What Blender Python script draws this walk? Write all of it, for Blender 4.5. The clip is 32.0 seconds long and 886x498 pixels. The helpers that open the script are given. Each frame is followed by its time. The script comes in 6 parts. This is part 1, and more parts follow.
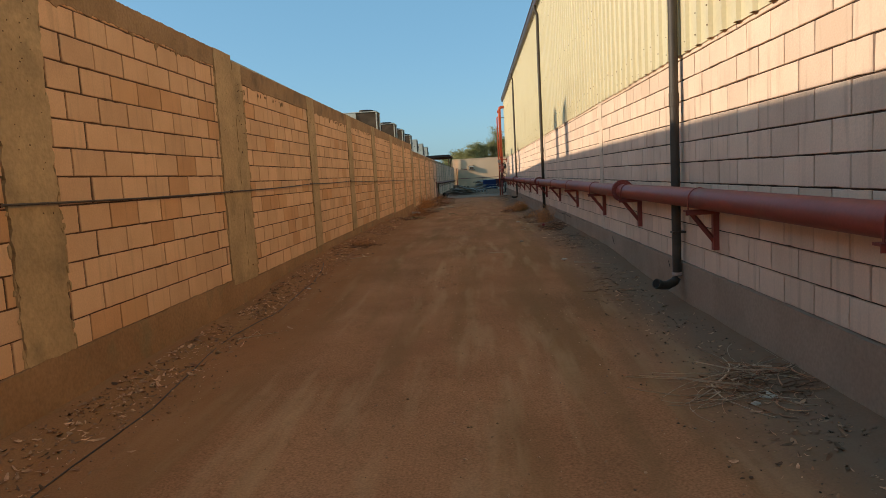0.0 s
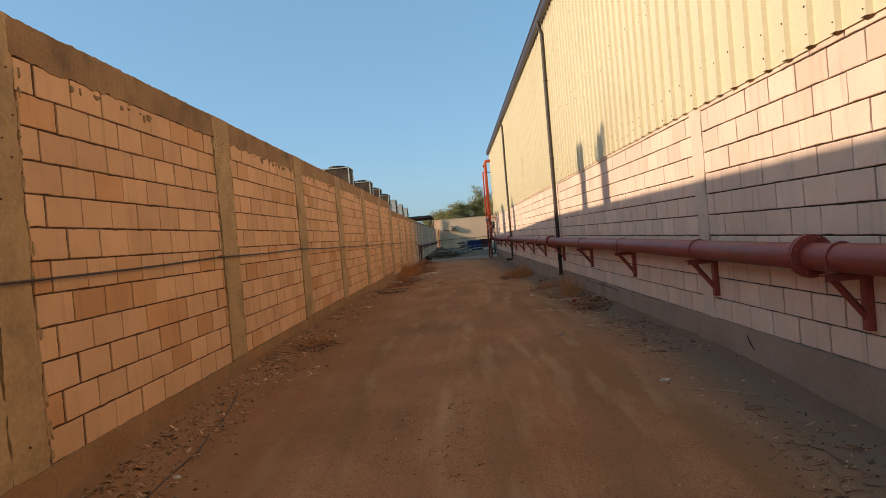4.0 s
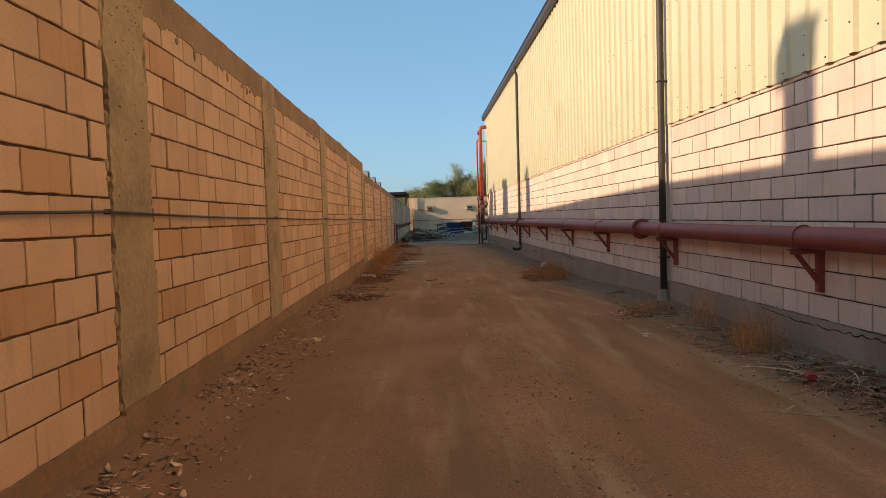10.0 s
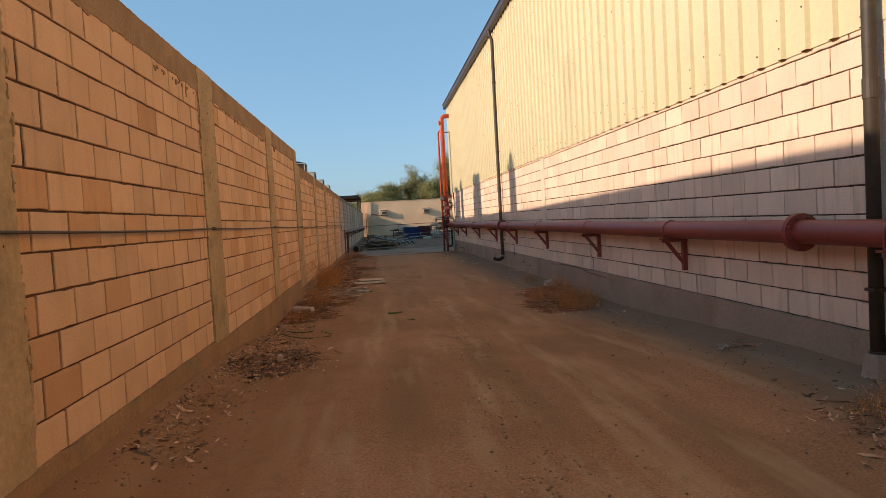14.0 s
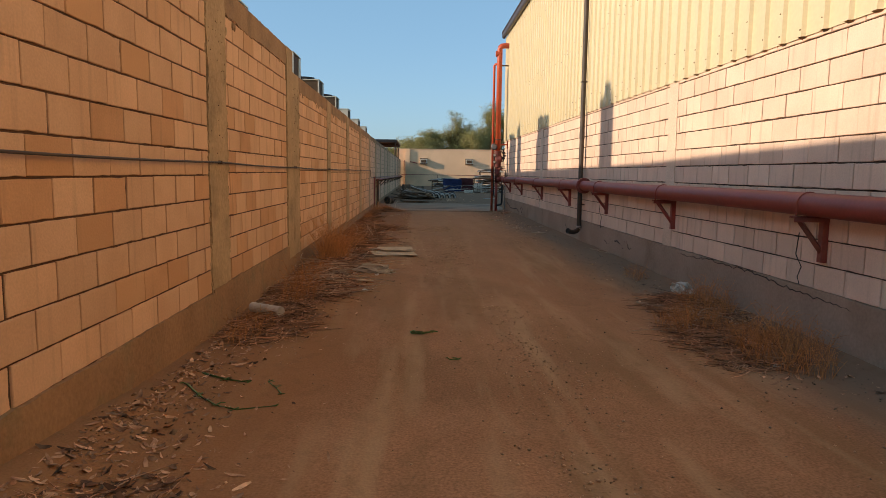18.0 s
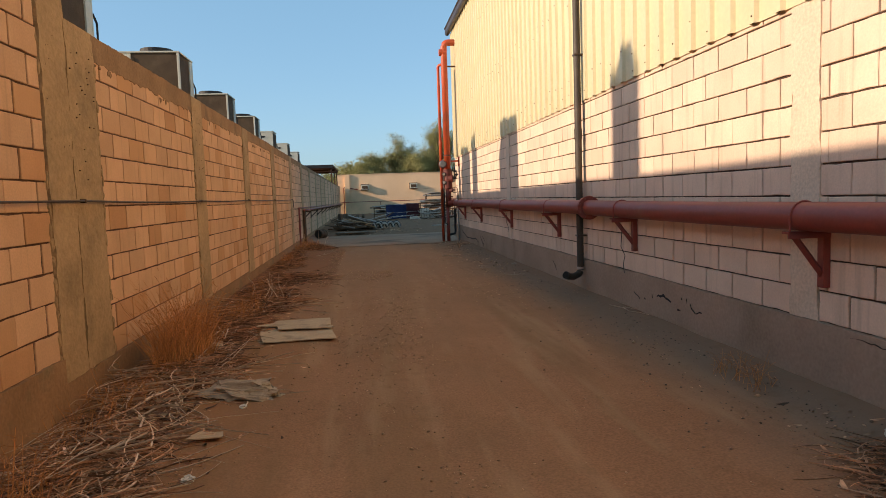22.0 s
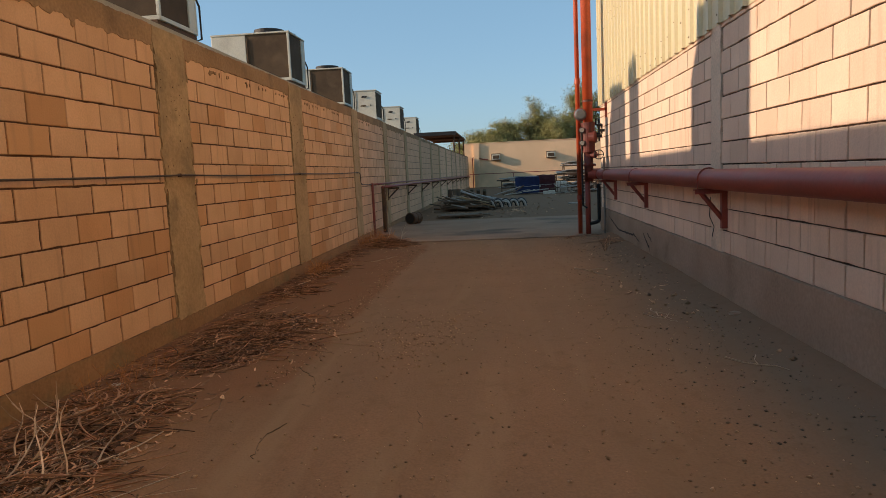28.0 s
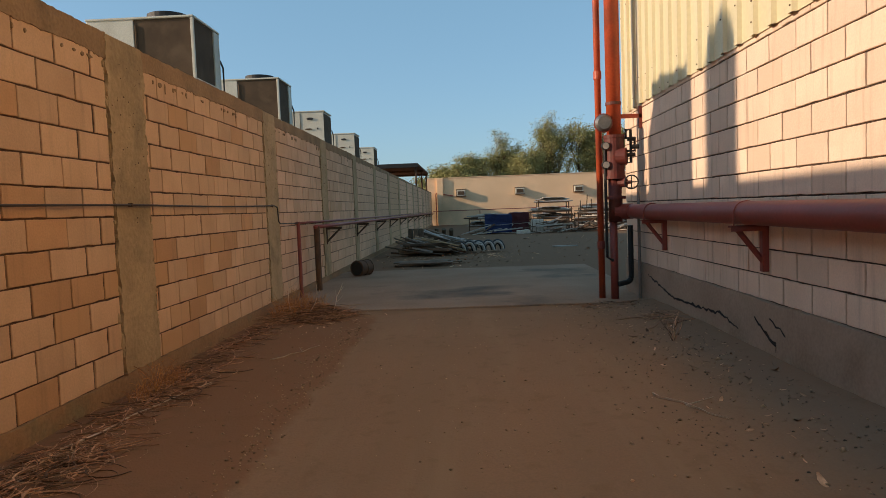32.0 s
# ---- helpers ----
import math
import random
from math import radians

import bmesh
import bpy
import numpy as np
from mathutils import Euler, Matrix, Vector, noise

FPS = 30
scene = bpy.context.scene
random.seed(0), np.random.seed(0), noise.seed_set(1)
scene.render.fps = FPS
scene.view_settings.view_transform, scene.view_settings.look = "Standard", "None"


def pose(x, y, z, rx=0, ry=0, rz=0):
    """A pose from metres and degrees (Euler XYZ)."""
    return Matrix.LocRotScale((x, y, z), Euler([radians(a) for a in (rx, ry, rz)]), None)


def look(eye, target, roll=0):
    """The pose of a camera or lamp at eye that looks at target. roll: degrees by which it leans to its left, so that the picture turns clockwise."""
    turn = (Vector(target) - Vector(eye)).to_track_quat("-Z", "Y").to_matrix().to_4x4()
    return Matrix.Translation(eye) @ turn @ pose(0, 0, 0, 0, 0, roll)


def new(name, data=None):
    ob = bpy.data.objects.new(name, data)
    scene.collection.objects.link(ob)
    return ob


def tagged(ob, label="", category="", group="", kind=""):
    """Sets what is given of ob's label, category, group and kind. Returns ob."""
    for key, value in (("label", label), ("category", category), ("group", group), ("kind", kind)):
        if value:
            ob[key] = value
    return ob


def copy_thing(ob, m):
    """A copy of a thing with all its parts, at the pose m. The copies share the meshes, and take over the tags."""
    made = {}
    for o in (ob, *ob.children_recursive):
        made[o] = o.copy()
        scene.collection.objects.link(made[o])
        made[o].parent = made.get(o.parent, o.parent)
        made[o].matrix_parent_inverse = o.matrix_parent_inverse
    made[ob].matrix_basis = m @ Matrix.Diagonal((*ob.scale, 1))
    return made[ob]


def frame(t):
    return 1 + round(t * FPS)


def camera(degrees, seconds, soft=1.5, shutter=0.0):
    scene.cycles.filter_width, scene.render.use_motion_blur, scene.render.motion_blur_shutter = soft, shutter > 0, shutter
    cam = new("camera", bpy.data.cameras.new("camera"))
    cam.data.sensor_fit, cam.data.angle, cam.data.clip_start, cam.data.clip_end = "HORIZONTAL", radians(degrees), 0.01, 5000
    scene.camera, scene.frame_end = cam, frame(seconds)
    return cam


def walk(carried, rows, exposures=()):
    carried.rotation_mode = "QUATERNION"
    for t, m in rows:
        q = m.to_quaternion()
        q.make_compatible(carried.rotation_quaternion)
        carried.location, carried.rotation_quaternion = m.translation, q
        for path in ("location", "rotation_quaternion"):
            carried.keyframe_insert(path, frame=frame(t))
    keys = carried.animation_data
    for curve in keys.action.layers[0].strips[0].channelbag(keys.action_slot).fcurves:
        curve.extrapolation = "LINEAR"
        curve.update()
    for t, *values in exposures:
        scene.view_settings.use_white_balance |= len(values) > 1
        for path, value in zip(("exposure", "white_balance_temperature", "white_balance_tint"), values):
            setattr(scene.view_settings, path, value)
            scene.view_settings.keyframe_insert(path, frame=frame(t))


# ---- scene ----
cam = camera(66.89, 32.0, 0.45)
PATH = [
    (0, pose(0.701, 2.552, 0.992, 83.86, 3.20, 2.84)),
    (0.5, pose(0.593, 3.094, 0.977, 83.49, 1.61, 6.20)),
    (1, pose(0.590, 3.705, 0.964, 80.52, 5.74, 1.44)),
    (1.5, pose(0.552, 4.256, 0.963, 84.89, 1.95, 5.00)),
    (2, pose(0.542, 4.840, 0.962, 86.72, 3.87, 2.55)),
    (2.5, pose(0.513, 5.448, 0.942, 84.85, 3.60, 2.53)),
    (3, pose(0.459, 6.026, 0.940, 85.43, 1.19, 5.15)),
    (3.5, pose(0.437, 6.578, 0.981, 89.20, 4.61, 2.01)),
    (5.5, pose(-0.171, 8.674, 1.026, 87.84, 4.17, -1.16)),
    (6, pose(-0.197, 9.257, 1.002, 88.29, 5.69, -1.36)),
    (6.5, pose(-0.295, 9.788, 0.994, 89.84, 5.46, 3.87)),
    (7, pose(-0.256, 10.423, 0.949, 86.62, 5.50, -2.65)),
    (7.5, pose(-0.253, 11.138, 0.940, 87.46, 4.36, 0.91)),
    (8, pose(-0.304, 11.673, 0.968, 88.16, 5.87, -2.54)),
    (8.5, pose(-0.348, 12.181, 1.007, 86.63, 4.14, -0.53)),
    (9, pose(-0.403, 12.803, 0.977, 87.89, 4.26, -5.58)),
    (9.5, pose(-0.370, 13.386, 0.955, 87.93, 4.03, -5.97)),
    (10, pose(-0.447, 13.979, 0.932, 87.27, 1.77, -1.52)),
    (10.5, pose(-0.467, 14.523, 0.933, 85.30, 2.87, -4.14)),
    (11, pose(-0.530, 15.125, 0.934, 86.74, 0.85, -0.11)),
    (11.5, pose(-0.531, 15.695, 0.934, 82.69, 5.45, -5.42)),
    (12, pose(-0.585, 16.263, 0.967, 84.94, 3.39, -4.04)),
    (12.5, pose(-0.586, 16.865, 0.946, 84.97, 1.36, -1.60)),
    (13, pose(-0.498, 17.494, 0.929, 86.16, 3.69, -5.96)),
    (13.5, pose(-0.527, 18.042, 0.937, 88.34, 2.16, -2.33)),
    (14, pose(-0.526, 18.662, 0.929, 87.45, 3.24, -5.48)),
    (14.5, pose(-0.440, 19.352, 0.969, 86.25, 2.68, -1.25)),
    (16.5, pose(-0.375, 21.602, 0.903, 86.35, 0.08, -2.52)),
    (17, pose(-0.418, 22.208, 0.891, 84.57, 1.32, 1.44)),
    (17.5, pose(-0.404, 22.793, 0.888, 84.00, 2.36, -5.95)),
    (18, pose(-0.415, 23.370, 0.893, 83.47, -0.72, -2.10)),
    (18.5, pose(-0.412, 23.891, 0.894, 82.25, 0.57, -5.36)),
    (19, pose(-0.401, 24.481, 0.910, 83.47, 1.37, -4.30)),
    (19.5, pose(-0.392, 25.005, 0.893, 83.16, 1.21, -2.96)),
    (20, pose(-0.342, 25.552, 0.888, 87.14, 0.90, -5.75)),
    (20.5, pose(-0.322, 26.069, 0.898, 86.66, 1.97, -1.90)),
    (21, pose(-0.249, 26.645, 0.895, 84.65, 4.23, -7.67)),
    (21.5, pose(-0.188, 27.159, 0.894, 85.44, 1.49, -3.77)),
    (22, pose(-0.099, 27.695, 0.880, 85.50, 1.97, -6.79)),
    (22.5, pose(0.007, 28.214, 0.857, 87.34, 2.23, -5.83)),
    (23, pose(0.127, 28.772, 0.828, 85.38, 1.23, -3.67)),
    (23.5, pose(0.348, 29.309, 0.846, 84.54, 3.56, -10.44)),
    (24, pose(0.506, 29.861, 0.858, 84.35, 1.90, -2.71)),
    (24.5, pose(0.619, 30.370, 0.867, 82.60, 3.70, -3.38)),
    (25, pose(0.755, 30.967, 0.869, 82.16, 1.71, 1.49)),
    (25.5, pose(0.827, 31.523, 0.874, 82.95, 1.75, 3.45)),
    (27.5, pose(0.873, 33.711, 0.838, 84.35, 1.52, 9.22)),
    (28, pose(0.801, 34.224, 0.837, 83.55, 2.67, 5.23)),
    (28.5, pose(0.766, 34.758, 0.851, 84.67, 1.08, 4.07)),
    (29, pose(0.636, 35.334, 0.851, 85.63, 1.43, 9.49)),
    (29.5, pose(0.614, 35.865, 0.843, 85.78, 4.37, 3.71)),
    (30, pose(0.530, 36.408, 0.839, 85.98, 0.93, 8.56)),
    (30.5, pose(0.507, 36.933, 0.842, 83.74, 4.45, 1.63)),
    (31, pose(0.483, 37.458, 0.845, 81.94, 2.98, 2.73)),
    (31.5, pose(0.435, 38.001, 0.825, 84.23, 1.77, 3.59)),
    (32, pose(0.473, 38.563, 0.803, 86.56, 2.17, 1.98)),
]
walk(cam, PATH, [(0.0, -0.02, 7200, 12.5), (1.0, 0.22, 7200, 16.5), (2.0, 0.03, 7450, 20.0), (3.0, 0.15, 7450, 20.0), (6.0, -0.09, 7450, 20.0), (7.0, 0.12, 7450, 20.0), (8.0, 0.13, 7450, 20.0), (9.0, -0.07, 7450, 20.0), (10.0, 0.13, 7450, 19.5), (13.0, 0.1, 7550, 23.0), (14.0, 0.1, 7550, 23.0), (20.0, 0.15, 7750, 22.0), (22.0, 0.24, 7800, 21.5), (25.0, 0.17, 7900, 20.5), (28.0, 0.02, 8000, 23.0), (30.0, -0.02, 7950, 21.5), (31.0, -0.1, 7950, 21.0), (32.0, 0.0, 7900, 20.0)])
SKY_STRENGTH, SUN_STRENGTH = 0.24, 4.1

LEFT_AT, LEFT_LEAN, RIGHT_X = -2.1593, -0.00000, 2.7618

# ---- world, sun, exposure ----
SUN_EL, SUN_AZ = math.radians(17.7), math.atan2(-1.0, -0.21)
world = bpy.data.worlds.new("sky")
scene.world = world
world.use_nodes = True
wn = world.node_tree.nodes
sky = wn.new("ShaderNodeTexSky")
sky.sky_type = "NISHITA"
sky.sun_disc = False
sky.sun_elevation = SUN_EL
sky.sun_rotation = SUN_AZ
sky.altitude = 50
sky.air_density, sky.dust_density, sky.ozone_density = 0.9, 1.2, 4.2
wn["Background"].inputs["Strength"].default_value = SKY_STRENGTH
haze = wn.new("ShaderNodeMix")
haze.data_type = "RGBA"
haze.inputs["Factor"].default_value, haze.inputs["B"].default_value = 0.58, (0.62, 1.82, 2.72, 1)
world.node_tree.links.new(sky.outputs["Color"], haze.inputs["A"])
world.node_tree.links.new(haze.outputs["Result"], wn["Background"].inputs["Color"])
sun = new("sun", bpy.data.lights.new("sun", "SUN"))
sun.data.energy, sun.data.angle, sun.data.color = SUN_STRENGTH, radians(0.6), (1.0, 0.9, 0.745)
sun.matrix_world = look((-100, -21, 32.6), (0, 0, 0))


# ---- materials ----
def material(name, colour, second=None, scale=4.0, rough=0.85, metal=0.0, bump=0.2, fine=60.0, spread=0.12,
             stain=None, stain_scale=1.2, stain_from=0.55, stain_to=0.72, per_object=0.0, island=0.0, spec=0.3):
    """A surface with a coarse mottle, a fine grain, optional stains and a change from piece to piece."""
    m = bpy.data.materials.new(name)
    m.use_nodes = True
    nt, nodes, link = m.node_tree, m.node_tree.nodes, m.node_tree.links.new
    bsdf = nodes["Principled BSDF"]
    bsdf.inputs["Roughness"].default_value = rough
    bsdf.inputs["Metallic"].default_value = metal
    bsdf.inputs["Specular IOR Level"].default_value = spec
    place = nodes.new("ShaderNodeNewGeometry").outputs["Position"]
    coarse = nodes.new("ShaderNodeTexNoise")
    coarse.inputs["Scale"].default_value, coarse.inputs["Detail"].default_value = scale, 4
    grain = nodes.new("ShaderNodeTexNoise")
    grain.inputs["Scale"].default_value, grain.inputs["Detail"].default_value = fine, 3
    link(place, coarse.inputs["Vector"]), link(place, grain.inputs["Vector"])
    second = second or tuple(c * 0.78 for c in colour)
    mix = nodes.new("ShaderNodeMix")
    mix.data_type = "RGBA"
    mix.inputs["A"].default_value, mix.inputs["B"].default_value = (*colour, 1), (*second, 1)
    ramp = nodes.new("ShaderNodeMapRange")
    ramp.inputs["From Min"].default_value, ramp.inputs["From Max"].default_value = 0.35, 0.65
    link(coarse.outputs["Fac"], ramp.inputs["Value"]), link(ramp.outputs["Result"], mix.inputs["Factor"])
    out = mix.outputs["Result"]
    if stain:
        blot = nodes.new("ShaderNodeTexNoise")
        blot.inputs["Scale"].default_value, blot.inputs["Detail"].default_value = stain_scale, 6
        link(place, blot.inputs["Vector"])
        edge = nodes.new("ShaderNodeMapRange")
        edge.inputs["From Min"].default_value, edge.inputs["From Max"].default_value = stain_from, stain_to
        link(blot.outputs["Fac"], edge.inputs["Value"])
        over = nodes.new("ShaderNodeMix")
        over.data_type = "RGBA"
        over.inputs["B"].default_value = (*stain, 1)
        link(edge.outputs["Result"], over.inputs["Factor"]), link(out, over.inputs["A"])
        out = over.outputs["Result"]
    value = nodes.new("ShaderNodeMapRange")
    value.inputs["To Min"].default_value, value.inputs["To Max"].default_value = 1 - spread, 1 + spread
    value.inputs["From Min"].default_value, value.inputs["From Max"].default_value = 0.3, 0.7
    link(grain.outputs["Fac"], value.inputs["Value"])
    level = value.outputs["Result"]
    if per_object or island:
        if per_object:
            odd = nodes.new("ShaderNodeObjectInfo").outputs["Random"]
        else:
            odd = nodes.new("ShaderNodeNewGeometry").outputs["Random Per Island"]
        amount = per_object or island
        vary = nodes.new("ShaderNodeMapRange")
        vary.inputs["To Min"].default_value, vary.inputs["To Max"].default_value = 1 - amount, 1 + amount
        link(odd, vary.inputs["Value"])
        times = nodes.new("ShaderNodeMath")
        times.operation = "MULTIPLY"
        link(vary.outputs["Result"], times.inputs[0]), link(level, times.inputs[1])
        level = times.outputs["Value"]
    hsv = nodes.new("ShaderNodeHueSaturation")
    link(level, hsv.inputs["Value"]), link(out, hsv.inputs["Color"])
    link(hsv.outputs["Color"], bsdf.inputs["Base Color"])
    if bump:
        relief = nodes.new("ShaderNodeBump")
        relief.inputs["Strength"].default_value, relief.inputs["Distance"].default_value = bump, 0.01
        both = nodes.new("ShaderNodeMath")
        both.operation = "ADD"
        link(grain.outputs["Fac"], both.inputs[0]), link(coarse.outputs["Fac"], both.inputs[1])
        link(both.outputs["Value"], relief.inputs["Height"]), link(relief.outputs["Normal"], bsdf.inputs["Normal"])
    return m


def block_material(name, colour, second, odd_colour, odd_share, streak, streak_amount):
    """Cement block: mottled, a share of blocks of an odd colour, faint runs of dirt down the face."""
    m = material(name, colour, second, scale=3.0, rough=0.92, bump=0.2, fine=70, spread=0.05, per_object=0.085, spec=0.15)
    nodes, link = m.node_tree.nodes, m.node_tree.links.new
    bsdf = nodes["Principled BSDF"]
    source = bsdf.inputs["Base Color"].links[0].from_socket
    rnd = nodes.new("ShaderNodeObjectInfo").outputs["Random"]
    scramble = nodes.new("ShaderNodeMath")
    scramble.operation = "MULTIPLY"
    scramble.inputs[1].default_value = 7.13
    frac = nodes.new("ShaderNodeMath")
    frac.operation = "FRACT"
    link(rnd, scramble.inputs[0]), link(scramble.outputs["Value"], frac.inputs[0])
    pick = nodes.new("ShaderNodeMapRange")
    pick.inputs["From Min"].default_value, pick.inputs["From Max"].default_value = 1 - odd_share, 1 - odd_share * 0.4
    link(frac.outputs["Value"], pick.inputs["Value"])
    some = nodes.new("ShaderNodeMix")
    some.data_type = "RGBA"
    some.inputs["B"].default_value = (*odd_colour, 1)
    weak = nodes.new("ShaderNodeMath")
    weak.operation = "MULTIPLY"
    weak.inputs[1].default_value = 0.75
    link(pick.outputs["Result"], weak.inputs[0])
    link(weak.outputs["Value"], some.inputs["Factor"]), link(source, some.inputs["A"])
    stretch = nodes.new("ShaderNodeMapping")
    stretch.inputs["Scale"].default_value = (9, 9, 0.7)
    link(nodes.new("ShaderNodeNewGeometry").outputs["Position"], stretch.inputs["Vector"])
    runs = nodes.new("ShaderNodeTexNoise")
    runs.inputs["Scale"].default_value, runs.inputs["Detail"].default_value = 1.6, 5
    link(stretch.outputs["Vector"], runs.inputs["Vector"])
    cut = nodes.new("ShaderNodeMapRange")
    cut.inputs["From Min"].default_value, cut.inputs["From Max"].default_value = 0.56, 0.74
    cut.inputs["To Max"].default_value = streak_amount
    link(runs.outputs["Fac"], cut.inputs["Value"])
    dirt = nodes.new("ShaderNodeMix")
    dirt.data_type = "RGBA"
    dirt.inputs["B"].default_value = (*streak, 1)
    link(cut.outputs["Result"], dirt.inputs["Factor"]), link(some.outputs["Result"], dirt.inputs["A"])
    link(dirt.outputs["Result"], bsdf.inputs["Base Color"])
    return m


M_LEFT = block_material("tan_block", (0.735, 0.412, 0.236), (0.675, 0.37, 0.207), (0.62, 0.305, 0.14), 0.10, (0.36, 0.21, 0.12), 0.3)
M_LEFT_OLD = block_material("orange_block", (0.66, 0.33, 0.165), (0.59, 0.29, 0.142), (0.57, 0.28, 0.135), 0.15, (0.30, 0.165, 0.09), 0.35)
M_RIGHT = block_material("cream_block", (0.79, 0.575, 0.43), (0.73, 0.525, 0.39), (0.67, 0.475, 0.345), 0.07, (0.38, 0.26, 0.18), 0.4)
M_JOINT = material("dark_mortar", (0.13, 0.06, 0.032), scale=9, rough=1.0, bump=0.4)
# brown mortar, its colour darkened for the shade in the recessed joints
M_JOINT_R = material("shaded_brown_mortar", (0.10, 0.064, 0.048), scale=9, rough=1.0, bump=0.4)
M_CONCRETE = material("weathered_concrete", (0.51, 0.315, 0.163), (0.41, 0.248, 0.126), scale=2.2, rough=0.95, bump=0.8, fine=30, spread=0.11, stain=(0.32, 0.20, 0.103), stain_scale=2.6, stain_from=0.52, stain_to=0.7)
M_BEAM = material("brown_beam", (0.39, 0.215, 0.108), (0.30, 0.16, 0.078), scale=2.4, rough=0.95, bump=0.5, fine=40, stain=(0.19, 0.11, 0.06), stain_scale=2.3)
M_FOOT = material("dusty_footing", (0.385, 0.20, 0.097), (0.30, 0.152, 0.073), scale=1.8, rough=0.97, bump=0.5, fine=40, stain=(0.25, 0.165, 0.085), stain_scale=3.2)
M_PLINTH = material("grey_render", (0.41, 0.29, 0.213), (0.35, 0.245, 0.178), scale=1.5, spec=0.05, rough=0.95, bump=0.4, fine=40, spread=0.09, stain=(0.26, 0.18, 0.122), stain_scale=1.1)
M_PILLAR = material("painted_concrete", (0.74, 0.565, 0.42), (0.68, 0.515, 0.38), scale=2.5, rough=0.9, bump=0.4, fine=45, stain=(0.55, 0.41, 0.30), stain_scale=2.0)
M_SHEET = material("cream_sheet", (0.66, 0.57, 0.355), (0.635, 0.545, 0.335), scale=0.7, rough=0.42, bump=0.03, fine=25, spread=0.04, stain=(0.54, 0.43, 0.24), stain_scale=0.5, stain_from=0.62, stain_to=0.85, spec=0.5)
M_GUTTER = material("brown_metal", (0.055, 0.032, 0.022), scale=3, rough=0.45, bump=0.05, spec=0.5)
M_DOWN = material("dark_pipe", (0.042, 0.031, 0.021), (0.058, 0.042, 0.028), scale=5, rough=0.6, bump=0.08, spec=0.5, stain=(0.09, 0.066, 0.046), stain_scale=3)
M_RED = material("red_oxide_paint", (0.30, 0.058, 0.041), (0.255, 0.05, 0.035), scale=2.5, rough=0.5, bump=0.06, fine=40, spread=0.1, stain=(0.25, 0.10, 0.065), stain_scale=2.2, stain_from=0.58, stain_to=0.8, spec=0.45)
M_RISER = material("orange_red_paint", (0.52, 0.085, 0.03), (0.45, 0.07, 0.028), scale=2, rough=0.45, bump=0.05, fine=40, stain=(0.30, 0.06, 0.03), stain_scale=2, spec=0.5)
M_VALVE = material("dark_red_casting", (0.17, 0.034, 0.024), (0.12, 0.026, 0.02), scale=5, rough=0.6, bump=0.2, fine=50, stain=(0.10, 0.05, 0.035), stain_scale=4, spec=0.4)
M_STEEL = material("dull_steel", (0.28, 0.27, 0.26), scale=6, rough=0.45, metal=0.8, bump=0.05)
M_DARKSTEEL = material("rusty_steel", (0.10, 0.055, 0.035), (0.15, 0.075, 0.04), scale=7, rough=0.75, metal=0.2, bump=0.2)
M_CABLE = material("grey_cable", (0.085, 0.052, 0.036), scale=8, rough=0.6, bump=0.0)
M_DRY = material("dry_twig", (0.55, 0.295, 0.17), (0.32, 0.147, 0.078), scale=6, rough=0.9, bump=0.0, island=0.7)
M_TWIG = material("pale_branch", (0.74, 0.52, 0.36), (0.58, 0.39, 0.26), scale=6, rough=0.9, bump=0.0, island=0.35)
M_MAT = material("dark_brown_scrap", (0.185, 0.082, 0.043), (0.12, 0.054, 0.03), scale=9, rough=1.0, bump=0.0, island=0.5)
M_GRASS = material("dry_grass", (0.66, 0.285, 0.10), (0.50, 0.20, 0.075), scale=5, rough=0.9, bump=0.0, island=0.4)
M_LITTER = material("leaf_litter", (0.25, 0.11, 0.056), (0.57, 0.315, 0.18), scale=12, rough=0.95, bump=0.0, island=0.75)
M_STONE = material("pebble", (0.50, 0.29, 0.165), (0.34, 0.19, 0.107), scale=14, rough=0.95, bump=0.2, island=0.5, spec=0.05)
M_CLOD = material("soil_clod", (0.42, 0.215, 0.11), (0.30, 0.145, 0.073), scale=14, rough=0.97, bump=0.2, island=0.5, spec=0.05)
M_GRIT = material("dark_grit", (0.29, 0.182, 0.12), (0.19, 0.118, 0.08), scale=14, rough=0.97, bump=0.0, island=0.6, spec=0.05)
M_CARD = material("cardboard", (0.55, 0.375, 0.225), (0.48, 0.32, 0.19), scale=4, rough=0.9, bump=0.1, stain=(0.28, 0.19, 0.12), stain_scale=5)
M_PLASTIC = material("white_plastic", (0.72, 0.62, 0.50), (0.55, 0.46, 0.37), scale=9, rough=0.5, bump=0.2)
M_RAG = material("dusty_rag", (0.46, 0.33, 0.22), (0.30, 0.21, 0.14), scale=8, rough=0.95, bump=0.4)
M_GREEN = material("green_leaf_stalk", (0.10, 0.17, 0.05), (0.14, 0.19, 0.065), scale=8, rough=0.7, bump=0.0)
M_ACGREY = material("pale_casing", (0.60, 0.565, 0.46), (0.54, 0.505, 0.41), scale=2, rough=0.5, bump=0.04, spec=0.5, stain=(0.48, 0.43, 0.34), stain_scale=1.2)
M_COIL = material("coil_fins", (0.085, 0.056, 0.036), (0.11, 0.072, 0.046), scale=3, rough=0.8, bump=0.3, fine=120, stain=(0.14, 0.095, 0.06), stain_scale=2, spec=0.1)
M_DARK = material("black_plastic", (0.03, 0.028, 0.027), scale=4, rough=0.6, bump=0.05)
M_FAR = material("peach_render", (0.90, 0.585, 0.355), (0.84, 0.54, 0.32), scale=0.5, rough=0.95, bump=0.15, fine=20, spread=0.05, stain=(0.62, 0.43, 0.26), stain_scale=0.35)
